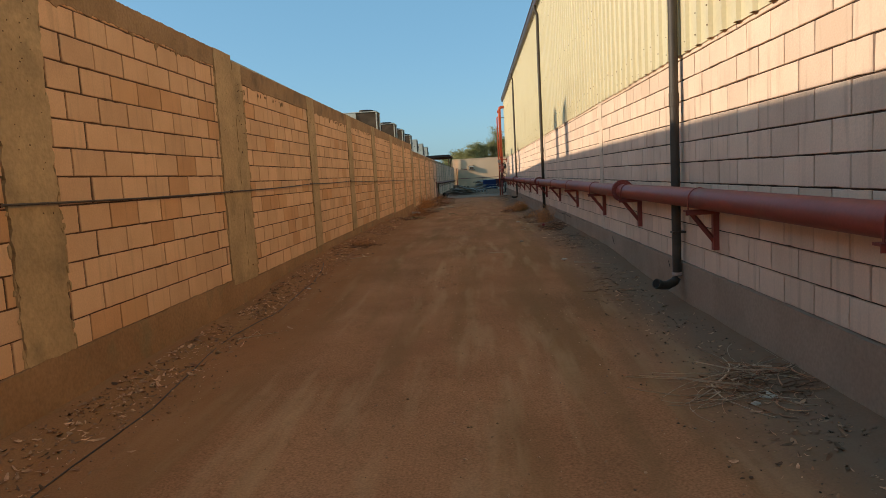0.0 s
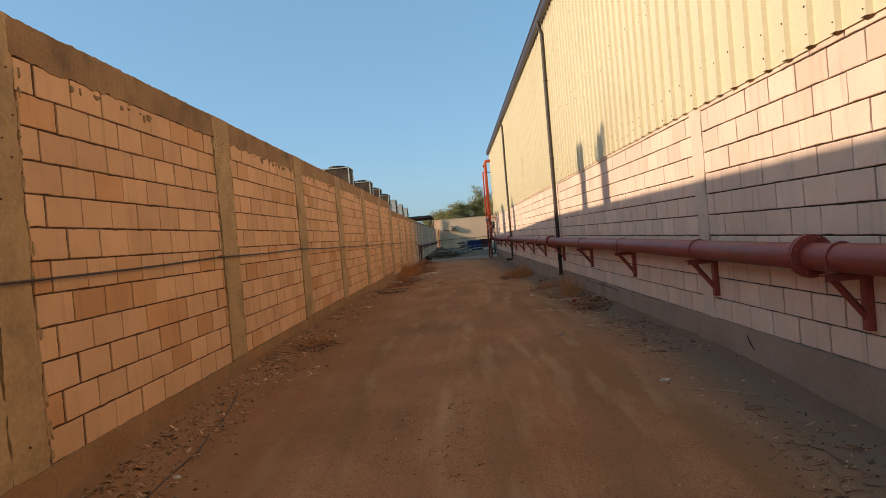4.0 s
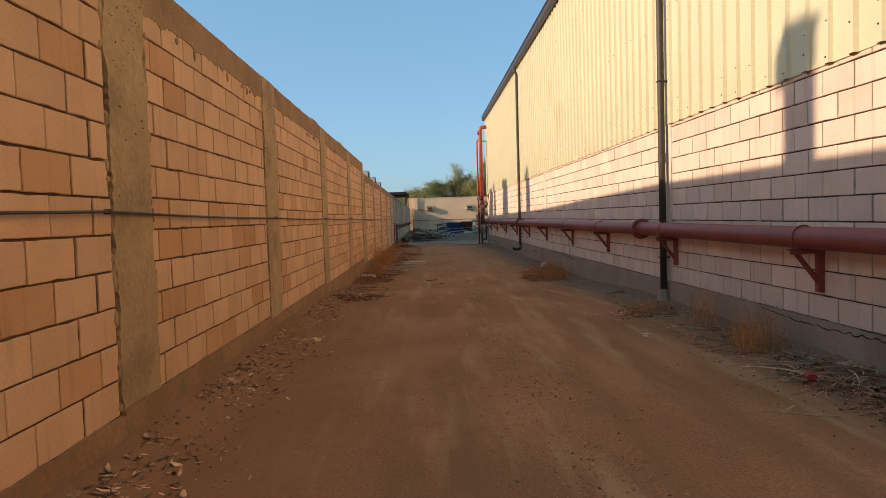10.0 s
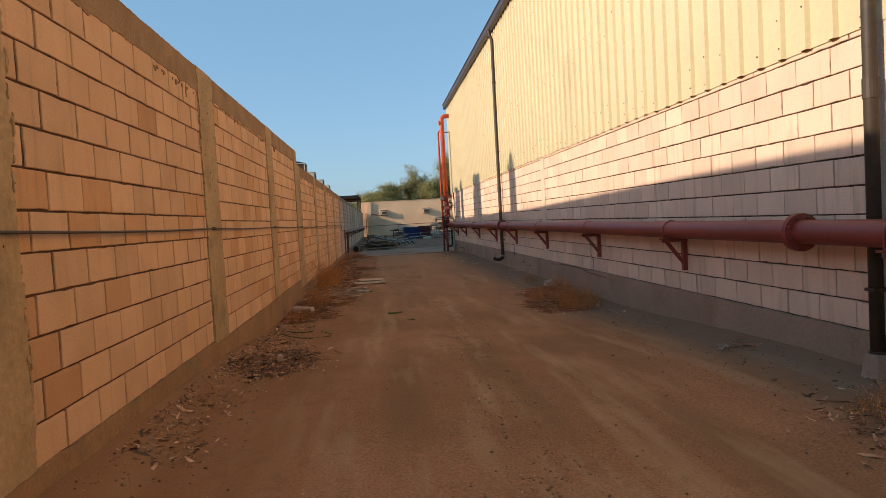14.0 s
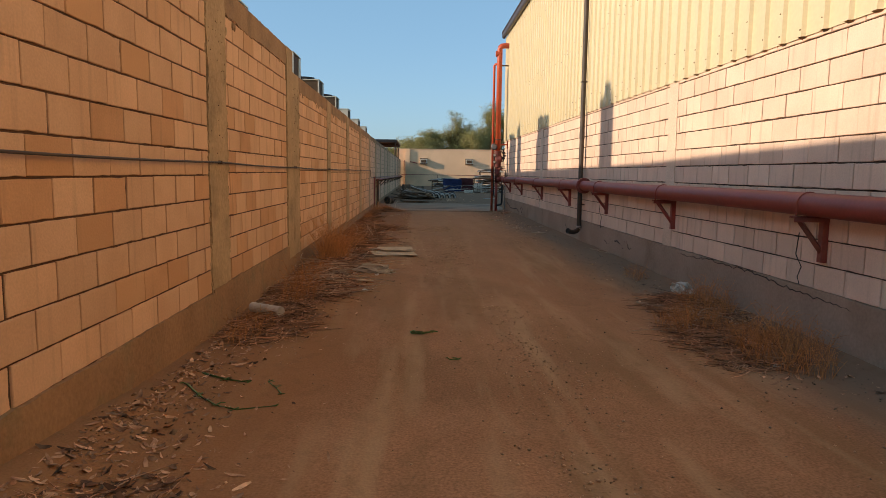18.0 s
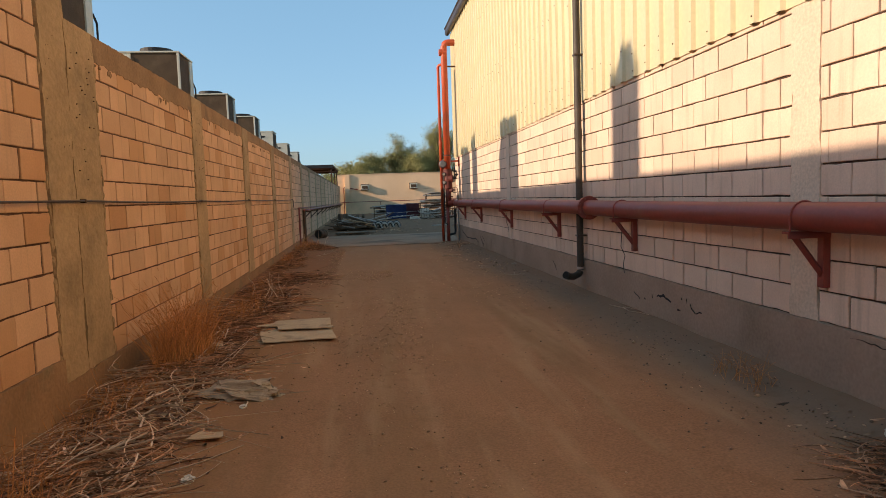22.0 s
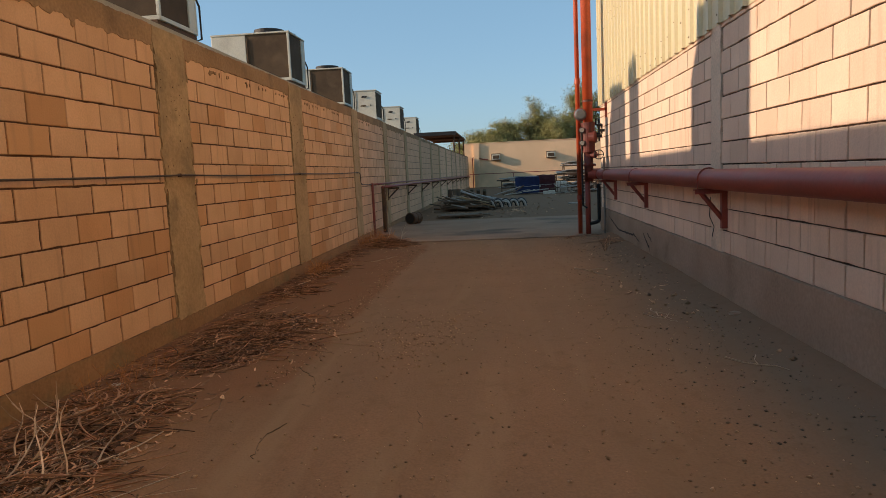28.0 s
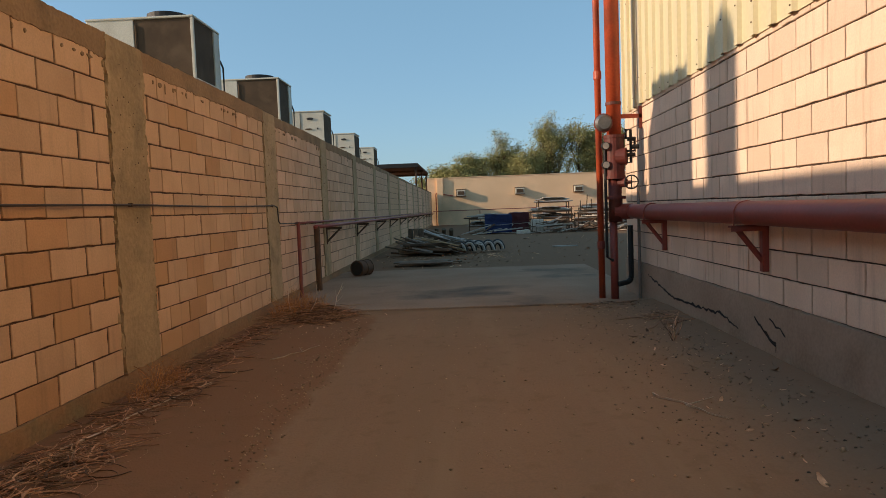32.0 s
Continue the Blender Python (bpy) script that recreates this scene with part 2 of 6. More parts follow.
M_NEIGH = material("neighbour_render", (0.5, 0.40, 0.28), scale=0.8, rough=0.95)
M_WOOD = material("weathered_wood", (0.22, 0.145, 0.095), (0.15, 0.10, 0.07), scale=7, rough=0.9, bump=0.3, per_object=0.35)
M_PALE = material("pale_rubber_edge", (0.48, 0.42, 0.36), (0.36, 0.31, 0.27), scale=7, rough=0.85, bump=0.1)
M_BLUE = material("blue_tarp", (0.014, 0.03, 0.10), (0.012, 0.022, 0.07), scale=4, rough=0.55, bump=0.2)
M_MAROON = material("maroon_tarp", (0.13, 0.03, 0.03), scale=4, rough=0.7, bump=0.2)
M_SLAB = material("concrete_slab", (0.37, 0.228, 0.155), (0.31, 0.19, 0.128), scale=1.1, rough=0.95, bump=0.25, fine=40, stain=(0.14, 0.105, 0.082), stain_scale=0.8, spec=0.03)
M_BARK = material("bark", (0.14, 0.095, 0.06), (0.10, 0.065, 0.04), scale=6, rough=0.95, bump=0.5)
M_LEAF = material("acacia_leaf", (0.25, 0.245, 0.09), (0.31, 0.28, 0.115), scale=0.8, rough=0.8, bump=0.0, island=0.3)
M_PVC = material("dusty_pvc", (0.62, 0.50, 0.39), (0.52, 0.41, 0.31), scale=7, rough=0.6, bump=0.05)
M_LEFT_FAR = block_material("pale_weathered_block", (0.75, 0.43, 0.265), (0.68, 0.38, 0.23), (0.60, 0.34, 0.19), 0.1, (0.42, 0.28, 0.18), 0.4)
# dark colours for the shade inside cracks, open seams and pipe mouths
M_CRACK = material("crack_shade", (0.035, 0.025, 0.02), scale=9, rough=1.0, bump=0.0)
M_SOILCRACK = material("soil_crack_shade", (0.235, 0.138, 0.076), scale=9, rough=1.0, bump=0.0)
M_CAN = material("red_can_print", (0.45, 0.03, 0.03), scale=9, rough=0.4, bump=0.0, spec=0.5)


def ground_material():
    """Sandy dirt: red-brown in the drive, cement-grey dust by the building, grit in the yard, dark tracks and blotches."""
    m = material("sandy_dirt", (0.40, 0.188, 0.096), (0.325, 0.148, 0.074), scale=0.9, rough=0.97, bump=0.5, fine=70, spread=0.26,
                 stain=(0.26, 0.13, 0.066), stain_scale=0.55, stain_from=0.5, stain_to=0.75, spec=0.02)
    nodes, link = m.node_tree.nodes, m.node_tree.links.new
    bsdf = nodes["Principled BSDF"]
    out = bsdf.inputs["Base Color"].links[0].from_socket
    place = nodes.new("ShaderNodeNewGeometry").outputs["Position"]
    axes = nodes.new("ShaderNodeSeparateXYZ")
    link(place, axes.inputs["Vector"])
    wander = nodes.new("ShaderNodeTexNoise")
    wander.inputs["Scale"].default_value, wander.inputs["Detail"].default_value = 0.7, 5
    link(place, wander.inputs["Vector"])

    def blend(axis, start, end, drift, colour, most, base):
        sway = nodes.new("ShaderNodeMath")
        sway.operation = "MULTIPLY_ADD"
        sway.inputs[1].default_value = drift
        link(wander.outputs["Fac"], sway.inputs[0]), link(axes.outputs[axis], sway.inputs[2])
        edge = nodes.new("ShaderNodeMapRange")
        edge.inputs["From Min"].default_value, edge.inputs["From Max"].default_value = start + drift / 2, end + drift / 2
        edge.inputs["To Max"].default_value = most
        link(sway.outputs["Value"], edge.inputs["Value"])
        over = nodes.new("ShaderNodeMix")
        over.data_type = "RGBA"
        over.inputs["B"].default_value = (*colour, 1)
        link(edge.outputs["Result"], over.inputs["Factor"]), link(base, over.inputs["A"])
        return over.outputs["Result"]

    def streaks(across, along, start, end, colour, most, base, shift):
        squeeze = nodes.new("ShaderNodeMapping")
        squeeze.inputs["Scale"].default_value = (across, along, 1)
        squeeze.inputs["Location"].default_value = (shift, shift, 0)
        link(place, squeeze.inputs["Vector"])
        run = nodes.new("ShaderNodeTexNoise")
        run.inputs["Scale"].default_value, run.inputs["Detail"].default_value = 1.0, 6
        link(squeeze.outputs["Vector"], run.inputs["Vector"])
        edge = nodes.new("ShaderNodeMapRange")
        edge.inputs["From Min"].default_value, edge.inputs["From Max"].default_value, edge.inputs["To Max"].default_value = start, end, most
        link(run.outputs["Fac"], edge.inputs["Value"])
        over = nodes.new("ShaderNodeMix")
        over.data_type = "RGBA"
        over.inputs["B"].default_value = (*colour, 1)
        link(edge.outputs["Result"], over.inputs["Factor"]), link(base, over.inputs["A"])
        return over.outputs["Result"]

    out = streaks(2.6, 0.22, 0.48, 0.66, (0.25, 0.132, 0.062), 0.75, out, 0.0)
    out = streaks(4.5, 0.5, 0.52, 0.7, (0.50, 0.30, 0.16), 0.55, out, 9.0)
    out = blend("Y", 27.0, 40.0, 6.0, (0.335, 0.187, 0.112), 0.75, out)
    out = blend("X", 1.75, 2.45, 0.9, (0.28, 0.165, 0.108), 0.8, out)
    out = blend("X", -0.75, -1.25, 0.8, (0.33, 0.146, 0.064), 0.7, out)
    # a bank of redder loose soil with a sharp edge by the west wall, near the apron
    def ramp_of(axis, start, end, drift):
        sway = nodes.new("ShaderNodeMath")
        sway.operation = "MULTIPLY_ADD"
        sway.inputs[1].default_value = drift
        link(ragged_edge.outputs["Fac"], sway.inputs[0]), link(axes.outputs[axis], sway.inputs[2])
        edge = nodes.new("ShaderNodeMapRange")
        edge.inputs["From Min"].default_value, edge.inputs["From Max"].default_value = start + drift / 2, end + drift / 2
        link(sway.outputs["Value"], edge.inputs["Value"])
        return edge.outputs["Result"]

    ragged_edge = nodes.new("ShaderNodeTexNoise")
    ragged_edge.inputs["Scale"].default_value, ragged_edge.inputs["Detail"].default_value = 2.6, 7
    link(place, ragged_edge.inputs["Vector"])
    mask = ramp_of("X", -0.62, -0.70, 0.35)
    for other in (ramp_of("Y", 37.6, 38.4, 0.8), ramp_of("Y", 46.9, 46.4, 0.5)):
        both = nodes.new("ShaderNodeMath")
        both.operation = "MULTIPLY"
        link(mask, both.inputs[0]), link(other, both.inputs[1])
        mask = both.outputs["Value"]
    bank = nodes.new("ShaderNodeMix")
    bank.data_type = "RGBA"
    bank.inputs["B"].default_value = (0.29, 0.135, 0.073, 1)
    link(mask, bank.inputs["Factor"]), link(out, bank.inputs["A"])
    out = bank.outputs["Result"]
    out = streaks(9.0, 7.0, 0.56, 0.68, (0.20, 0.11, 0.056), 0.22, out, 4.0)
    out = blend("Y", 46.8, 47.3, 1.2, (0.235, 0.13, 0.082), 0.9, out)
    link(out, bsdf.inputs["Base Color"])
    return m


M_GROUND = ground_material()


# ---- mesh helpers ----
def mesh_of(name, verts, faces, mat, smooth=False):
    me = bpy.data.meshes.new(name)
    me.from_pydata([tuple(map(float, v)) for v in verts], [], [tuple(map(int, f)) for f in faces])
    me.materials.append(mat)
    if smooth:
        me.polygons.foreach_set("use_smooth", [True] * len(me.polygons))
    me.update()
    return me


def part(name, bm, mat, parent=None, label="", smooth=False):
    """Links a bmesh (or a mesh) as one object, under a thing or a part."""
    if isinstance(bm, bpy.types.Mesh):
        me = bm
    else:
        me = bpy.data.meshes.new(name)
        bm.to_mesh(me)
        bm.free()
        me.materials.append(mat)
        if smooth:
            me.polygons.foreach_set("use_smooth", [True] * len(me.polygons))
    ob = new(name, me)
    ob.parent = parent
    if label:
        ob["label"] = label
    return ob


def thing(name, place, label, category, group="", kind="", turn=0.0):
    ob = new(name)
    ob.matrix_basis = pose(*place, 0, 0, turn)
    ob.empty_display_size = 0.1
    return tagged(ob, label, category, group, kind)


def add_box(bm, lo, hi, bevel=0.0):
    c = [(a + b) / 2 for a, b in zip(lo, hi)]
    made = bmesh.ops.create_cube(bm, size=1.0, matrix=Matrix.Translation(c) @ Matrix.Diagonal([b - a for a, b in zip(lo, hi)] + [1]))
    if bevel:
        edges = list({e for v in made["verts"] for e in v.link_edges})
        bmesh.ops.bevel(bm, geom=edges, offset=bevel, segments=2, affect="EDGES", profile=0.5)
    return bm


def box(lo, hi, bevel=0.0):
    return add_box(bmesh.new(), lo, hi, bevel)


def add_rod(bm, a, b, r, sides=12, r2=None, caps=True):
    a, b = Vector(a), Vector(b)
    d = b - a
    m = Matrix.Translation((a + b) / 2) @ d.to_track_quat("Z", "Y").to_matrix().to_4x4()
    bmesh.ops.create_cone(bm, cap_ends=caps, segments=sides, radius1=r, radius2=r if r2 is None else r2, depth=d.length, matrix=m)
    return bm


def rod(a, b, r, sides=12, r2=None):
    return add_rod(bmesh.new(), a, b, r, sides, r2)


def sweep(points, r, sides=10, closed_ends=True):
    """A bmesh tube along points; r is one radius or one for each point."""
    pts = [Vector(p) for p in points]
    radii = r if isinstance(r, (list, tuple)) else [r] * len(pts)
    bm = bmesh.new()
    rings, up = [], Vector((0.31, 0.17, 0.93))
    for i, p in enumerate(pts):
        d = (pts[min(i + 1, len(pts) - 1)] - pts[max(i - 1, 0)]).normalized()
        side = d.cross(up)
        if side.length < 1e-3:
            side = d.cross(Vector((1, 0, 0)))
        side.normalize()
        up2 = side.cross(d)
        rings.append([bm.verts.new(p + radii[i] * (math.cos(k * math.tau / sides) * side + math.sin(k * math.tau / sides) * up2)) for k in range(sides)])
    for a, b in zip(rings, rings[1:]):
        for k in range(sides):
            bm.faces.new((a[k], a[(k + 1) % sides], b[(k + 1) % sides], b[k]))
    if closed_ends:
        bm.faces.new(rings[0][::-1]), bm.faces.new(rings[-1])
    return bm


def bend(start, corner, end, radius, steps=6):
    """Points from start to end with a rounded corner."""
    s, c, e = Vector(start), Vector(corner), Vector(end)
    p, q = c + (s - c).normalized() * radius, c + (e - c).normalized() * radius
    arc = [(1 - t) ** 2 * p + 2 * t * (1 - t) * c + t * t * q for t in [i / steps for i in range(steps + 1)]]
    return [s] + arc + [e]


def ragged(name, y0, y1, z0, z1, x_front, x_back, mat, wobble, step=0.05, along="z", seed=1, smear=0.0):
    """A slab whose two long edges wander. along 'z': an upright strip; along 'y': a level strip with a dripping lower edge."""
    rnd = random.Random(seed)
    n = max(2, int(((z1 - z0) if along == "z" else (y1 - y0)) / step))
    verts, faces, low, high = [], [], 0.0, 0.0
    for i in range(n + 1):
        t = i / n
        low = 0.6 * low + rnd.uniform(-wobble, wobble)
        high = 0.6 * high + rnd.uniform(-wobble, wobble)
        bulge = rnd.uniform(-0.0008, 0.0008)
        if along == "z":
            z = z0 + (z1 - z0) * t
            a, b = (y0 + low, z), (y1 + high, z)
        else:
            y = y0 + (y1 - y0) * t
            drip = smear * max(0.0, 0.6 * noise.noise((y * 1.3, seed * 3.7, 0.2)) + 0.8 * noise.noise((y * 7.0, seed * 3.7, 2.2)) + rnd.uniform(-0.15, 0.15)) if smear else 0.0
            a, b = (y, z0 + low - drip), (y, z1 + high * 0.6)
        for xx in (x_front + bulge, x_back):
            verts += [(xx, *a), (xx, *b)]
    for i in range(n):
        o, p = 4 * i, 4 * i + 4
        faces += [(o, p, p + 1, o + 1), (o + 2, o + 3, p + 3, p + 2), (o + 1, p + 1, p + 3, o + 3), (o, o + 2, p + 2, p)]
    faces += [(0, 1, 3, 2), (4 * n, 4 * n + 2, 4 * n + 3, 4 * n + 1)]
    me = mesh_of(name, verts, faces, mat)
    bm = bmesh.new()
    bm.from_mesh(me)
    bmesh.ops.recalc_face_normals(bm, faces=bm.faces)
    bm.to_mesh(me)
    bm.free()
    return me


def ease(t):
    t = min(1.0, max(0.0, t))
    return t * t * (3 - 2 * t)


def left_x(y):
    return LEFT_AT + LEFT_LEAN * y


def ground_z(x, y):
    """Height of the dirt."""
    z = -0.475 + 0.15 * ease((y - 9.5) / 4.5) * (1 - ease((y - 23.0) / 5.0))
    if -3 < x < 3.2 and y < 47:
        z += (0.10 - 0.13 * ease((y - 25.5) / 4.0)) * ease(1 - (x - left_x(y)) / 0.42) + 0.03 * ease(1 - (RIGHT_X - x) / 0.3) + 0.06 * ease(1 - (RIGHT_X - x) / 0.8) + 0.02 * ease((10 - y) / 4) * ease((x + 0.5) / 2.5)
        for track in (-0.45, 1.05):
            z -= 0.018 * math.exp(-((x - track - 0.12 * math.sin(y * 0.23)) / 0.2) ** 2)
    if -2.6 < x < 3.1 and y < 60:
        z += 0.014 * noise.noise((x * 1.7, y * 1.7, 0.0)) + 0.006 * noise.noise((x * 6, y * 6, 3.0))
    return z


# ---- ground ----
def axis_steps(inner_lo, inner_hi, step, far):
    mid = list(np.arange(inner_lo, inner_hi + step / 2, step))
    out = [0.5, 1.5, 4, 10, 30, 90, 250, far]
    return [inner_lo - d for d in out[::-1]] + mid + [inner_hi + d for d in out]


gx, gy = axis_steps(-2.7, 3.2, 0.1, 700), axis_steps(-4, 56, 0.12, 900)
gverts = [(x, y, ground_z(x, y)) for y in gy for x in gx]
w = len(gx)
gfaces = [(j * w + i, j * w + i + 1, (j + 1) * w + i + 1, (j + 1) * w + i) for j in range(len(gy) - 1) for i in range(w - 1)]
ground = tagged(new("ground", mesh_of("ground", gverts, gfaces, M_GROUND, True)), "red-brown sandy dirt ground with pebbles and wheel tracks", "ground", kind="structure")

# ---- block walls ----
BLOCKS = {}


def block_mesh(width, height, variant, mat, side):
    """One cement block's face: chamfered, 14 mm proud of the joint. side: +1 faces +x, -1 faces -x."""
    key = (round(width, 2), round(height, 3), variant, mat.name, side)
    if key not in BLOCKS:
        rnd = random.Random(hash((round(width * 100), round(height * 1000), variant)) & 0xFFFF)
        hw, hh = round(width, 2) / 2, height / 2
        corners = ((-hw, -hh), (hw, -hh), (hw, hh), (-hw, hh))
        lip, face = [], []
        for (ya, za), (yb, zb) in zip(corners, corners[1:] + corners[:1]):
            n = max(1, round(math.hypot(yb - ya, zb - za) / 0.075))
            for k in range(n):
                y, z = ya + (yb - ya) * k / n, za + (zb - za) * k / n
                chip = 0.005 if k and rnd.random() < 0.07 else 0.0
                y, z = y * (1 - chip / max(hw, 0.03)) + rnd.uniform(-0.002, 0.002), z * (1 - chip / hh) + rnd.uniform(-0.0016, 0.0016)
                lip.append((0.012 * side + rnd.uniform(-0.001, 0.001), y, z))
                bev = rnd.uniform(0.003, 0.0045)
                face.append((0.0155 * side, y * (1 - bev / max(hw, 0.03)), z * (1 - bev / hh)))
        n = len(lip)
        back = [(-0.006 * side, y, z) for x, y, z in lip]
        verts = back + lip + face
        faces = [tuple(range(2 * n, 3 * n))]
        for o in (0, n):
            for k in range(n):
                faces.append((o + k, o + (k + 1) % n, o + n + (k + 1) % n, o + n + k))
        if side < 0:
            faces = [f[::-1] for f in faces]
        BLOCKS[key] = mesh_of("block", verts, faces, mat)
    return BLOCKS[key]


def lay_blocks(parent, y0, y1, courses, mat, side, seed, x0=0.0, phase=0.0, joined=False, module=0.4):
    """Running bond between y0 and y1. courses: bottom and height of each. Blocks are 0.40 by 0.20 m with their joints."""
    rnd = random.Random(seed)
    joint, pieces = (0.0115 if side > 0 else 0.011), []
    for n, (z, h) in enumerate(courses):
        y = phase + (module / 2 if n % 2 else 0.0)
        y -= math.ceil((y - y0) / module) * module
        while y < y1:
            a, b = max(y, y0), min(y + module, y1)
            y += module
            if b - a < 0.07:
                continue
            pieces.append((n, (a + b) / 2, z + h / 2, b - a - (rnd.uniform(0.008, 0.013) if side < 0 else (rnd.choice((0.02, 0.028, 0.036)) if a - y0 < 0.05 or y1 - b < 0.05 else rnd.choice((0.009, 0.010, 0.011, 0.012, 0.014, 0.017))) + rnd.uniform(0, 0.003)), h - joint))
    if joined:
        verts, faces = [], []
        for n, y, z, bw, bh in pieces:
            me = block_mesh(bw, bh, rnd.randrange(3), mat, side)
            o = len(verts)
            verts += [(v.co.x + x0, v.co.y + y, v.co.z + z) for v in me.vertices]
            faces += [tuple(o + k for k in p.vertices) for p in me.polygons]
        ob = part("blocks", mesh_of("blocks", verts, faces, mat), mat, parent)
        ob["kind"] = "stuff"
        return
    for n, y, z, bw, bh in pieces:
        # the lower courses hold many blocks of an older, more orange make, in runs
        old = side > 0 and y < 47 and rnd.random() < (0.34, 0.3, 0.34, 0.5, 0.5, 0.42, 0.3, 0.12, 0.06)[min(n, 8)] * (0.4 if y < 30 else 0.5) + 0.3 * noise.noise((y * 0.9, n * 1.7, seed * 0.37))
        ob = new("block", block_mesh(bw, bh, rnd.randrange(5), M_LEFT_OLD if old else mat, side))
        ob.parent = parent
        ob.matrix_basis = pose(x0 + rnd.uniform(-0.003, 0.002) * side, y, z + rnd.uniform(-0.001, 0.001), rnd.uniform(-0.25, 0.25), 0, rnd.uniform(-0.4, 0.4))


LEFT_FRAME = Matrix.Translation((LEFT_AT, 0, 0)) @ Matrix.Rotation(-math.atan(LEFT_LEAN), 4, "Z")
COLUMNS = [(-8.2, -7.75), (-4.6, -4.15), (-1.0, -0.55), (2.75, 3.2), (6.5, 7.0), (10.06, 10.94), (14.15, 14.63), (17.7, 18.22), (21.28, 21.86), (25.24, 25.80), (29.07, 29.60),
           (32.42, 33.34), (36.37, 36.89), (39.88, 40.42), (43.51, 44.06), (47.36, 47.88), (50.8, 51.3), (54.3, 54.8), (57.8, 58.3)]
while COLUMNS[-1][1] < 87:
    COLUMNS.append((COLUMNS[-1][0] + 3.5, COLUMNS[-1][1] + 3.5))
COLUMNS.append((90.0, 90.2))
LOWEST = {5: -0.13, 6: -0.11, 7: -0.09, 8: -0.12, 9: -0.155, 10: -0.135}
wall_spans = []
for n, ((a, y0), (y1, b)) in enumerate(zip(COLUMNS, COLUMNS[1:])):
    if y0 < 10.2:
        base, under, top = -0.06, 2.36, 2.56
    elif y0 < 33:
        base, under, top = LOWEST[n], 2.27, 2.5
    else:
        base, under, top = {11: -0.305, 12: -0.335}.get(n, -0.365), 2.03, 2.23 - 0.004 * (y0 - 33)
    count = math.ceil((under - base) / 0.2)
    courses = [(base + 0.2 * k, min(0.2, under + 0.03 - base - 0.2 * k)) for k in range(count)]
    core0 = {5: 10.65, 11: 32.88}.get(n, y0)
    wall = tagged(new(f"wall_west_{n + 1}", mesh_of("wall_core", [(x, y, z) for x in (-0.2, -0.009) for y in (core0, y1) for z in (-1.2, under + 0.05)],
                  [(0, 1, 3, 2), (4, 6, 7, 5), (0, 4, 5, 1), (2, 3, 7, 6), (1, 5, 7, 3), (0, 2, 6, 4)], M_JOINT)),
                  "boundary wall bay of tan cement blocks with dark joints", "wall", kind="structure")
    wall.matrix_basis = LEFT_FRAME
    part("top_beam", ragged("top_beam", y0 - 0.02, y1 + 0.02, under, top, 0.006, -0.2, M_BEAM, 0.007, 0.02, "y", n + 5, 0.05), M_BEAM, wall, "stained brown concrete beam with mortar drips")
    part("footing", ragged("footing", a, y1 + 0.003, -1.2, base + 0.005, 0.022, -0.2, M_FOOT, 0.011, 0.045, "y", n + 50), M_FOOT, wall, "dusty concrete footing")
    wall_spans.append((wall, y0, y1, courses, 100 + n, b > 55))
    if n == 5:
        part("column", ragged("column", a, 10.59, -1.2, 2.564, 0.014, -0.21, M_CONCRETE, 0.014, 0.05, "z", 14), M_CONCRETE, wall, "rough cast concrete column")
        part("column", ragged("column", 10.618, y0, -1.2, 2.504, 0.006, -0.21, M_CONCRETE, 0.014, 0.05, "z", 15), M_CONCRETE, wall, "rough cast concrete column")
    elif n == 11:
        part("column", ragged("column", a, 32.81, -1.2, 2.504, 0.014, -0.21, M_CONCRETE, 0.011, 0.04, "z", 20), M_CONCRETE, wall, "rough cast concrete column")
        part("column", ragged("column", 32.838, y0, -1.2, top + 0.004, 0.006, -0.21, M_CONCRETE, 0.011, 0.04, "z", 21), M_CONCRETE, wall, "rough cast concrete column beside an open seam")
    else:
        part("column", ragged("column", a, y0, -1.2, top + 0.004, 0.012, -0.21, M_CONCRETE, 0.017, 0.03, "z", n + 9), M_CONCRETE, wall, "rough cast concrete column")

    if n in (5, 11):
        seam = 10.604 if n == 5 else 32.824
        # near-black filler set back in the gap for the shade of the joint
        part("seam", box((-0.19, seam - 0.04, -1.2), (-0.05, seam + 0.04, 2.2)), M_CRACK, wall, "open movement joint, its shade drawn by a dark filler")

# mortar squeezed out beside the columns and under the beam, and dark dabs for shaded pits in the cast faces
def dabs(name, spots, x_front, proud, mat, parent, label, seed):
    """Small flattened lumps on the wall face. spots: y, z, half width, half height."""
    q = random.Random(seed)
    verts, faces = [], []
    for y, z, sy, sz in spots:
        o, n = len(verts), 7
        ring = [(math.cos(k * math.tau / n), math.sin(k * math.tau / n), q.uniform(0.6, 1.25)) for k in range(n)]
        verts += [(x_front - 0.012, y + sy * c * g, z + sz * d * g) for c, d, g in ring]
        verts += [(x_front + proud * q.uniform(0.5, 1.0), y + 0.6 * sy * c * g, z + 0.6 * sz * d * g) for c, d, g in ring]
        faces += [(o + k, o + (k + 1) % n, o + n + (k + 1) % n, o + n + k) for k in range(n)] + [tuple(range(o + n, o + 2 * n))]
    ob = part(name, mesh_of(name, verts, faces, mat), mat, parent, label)
    ob["kind"] = "stuff"


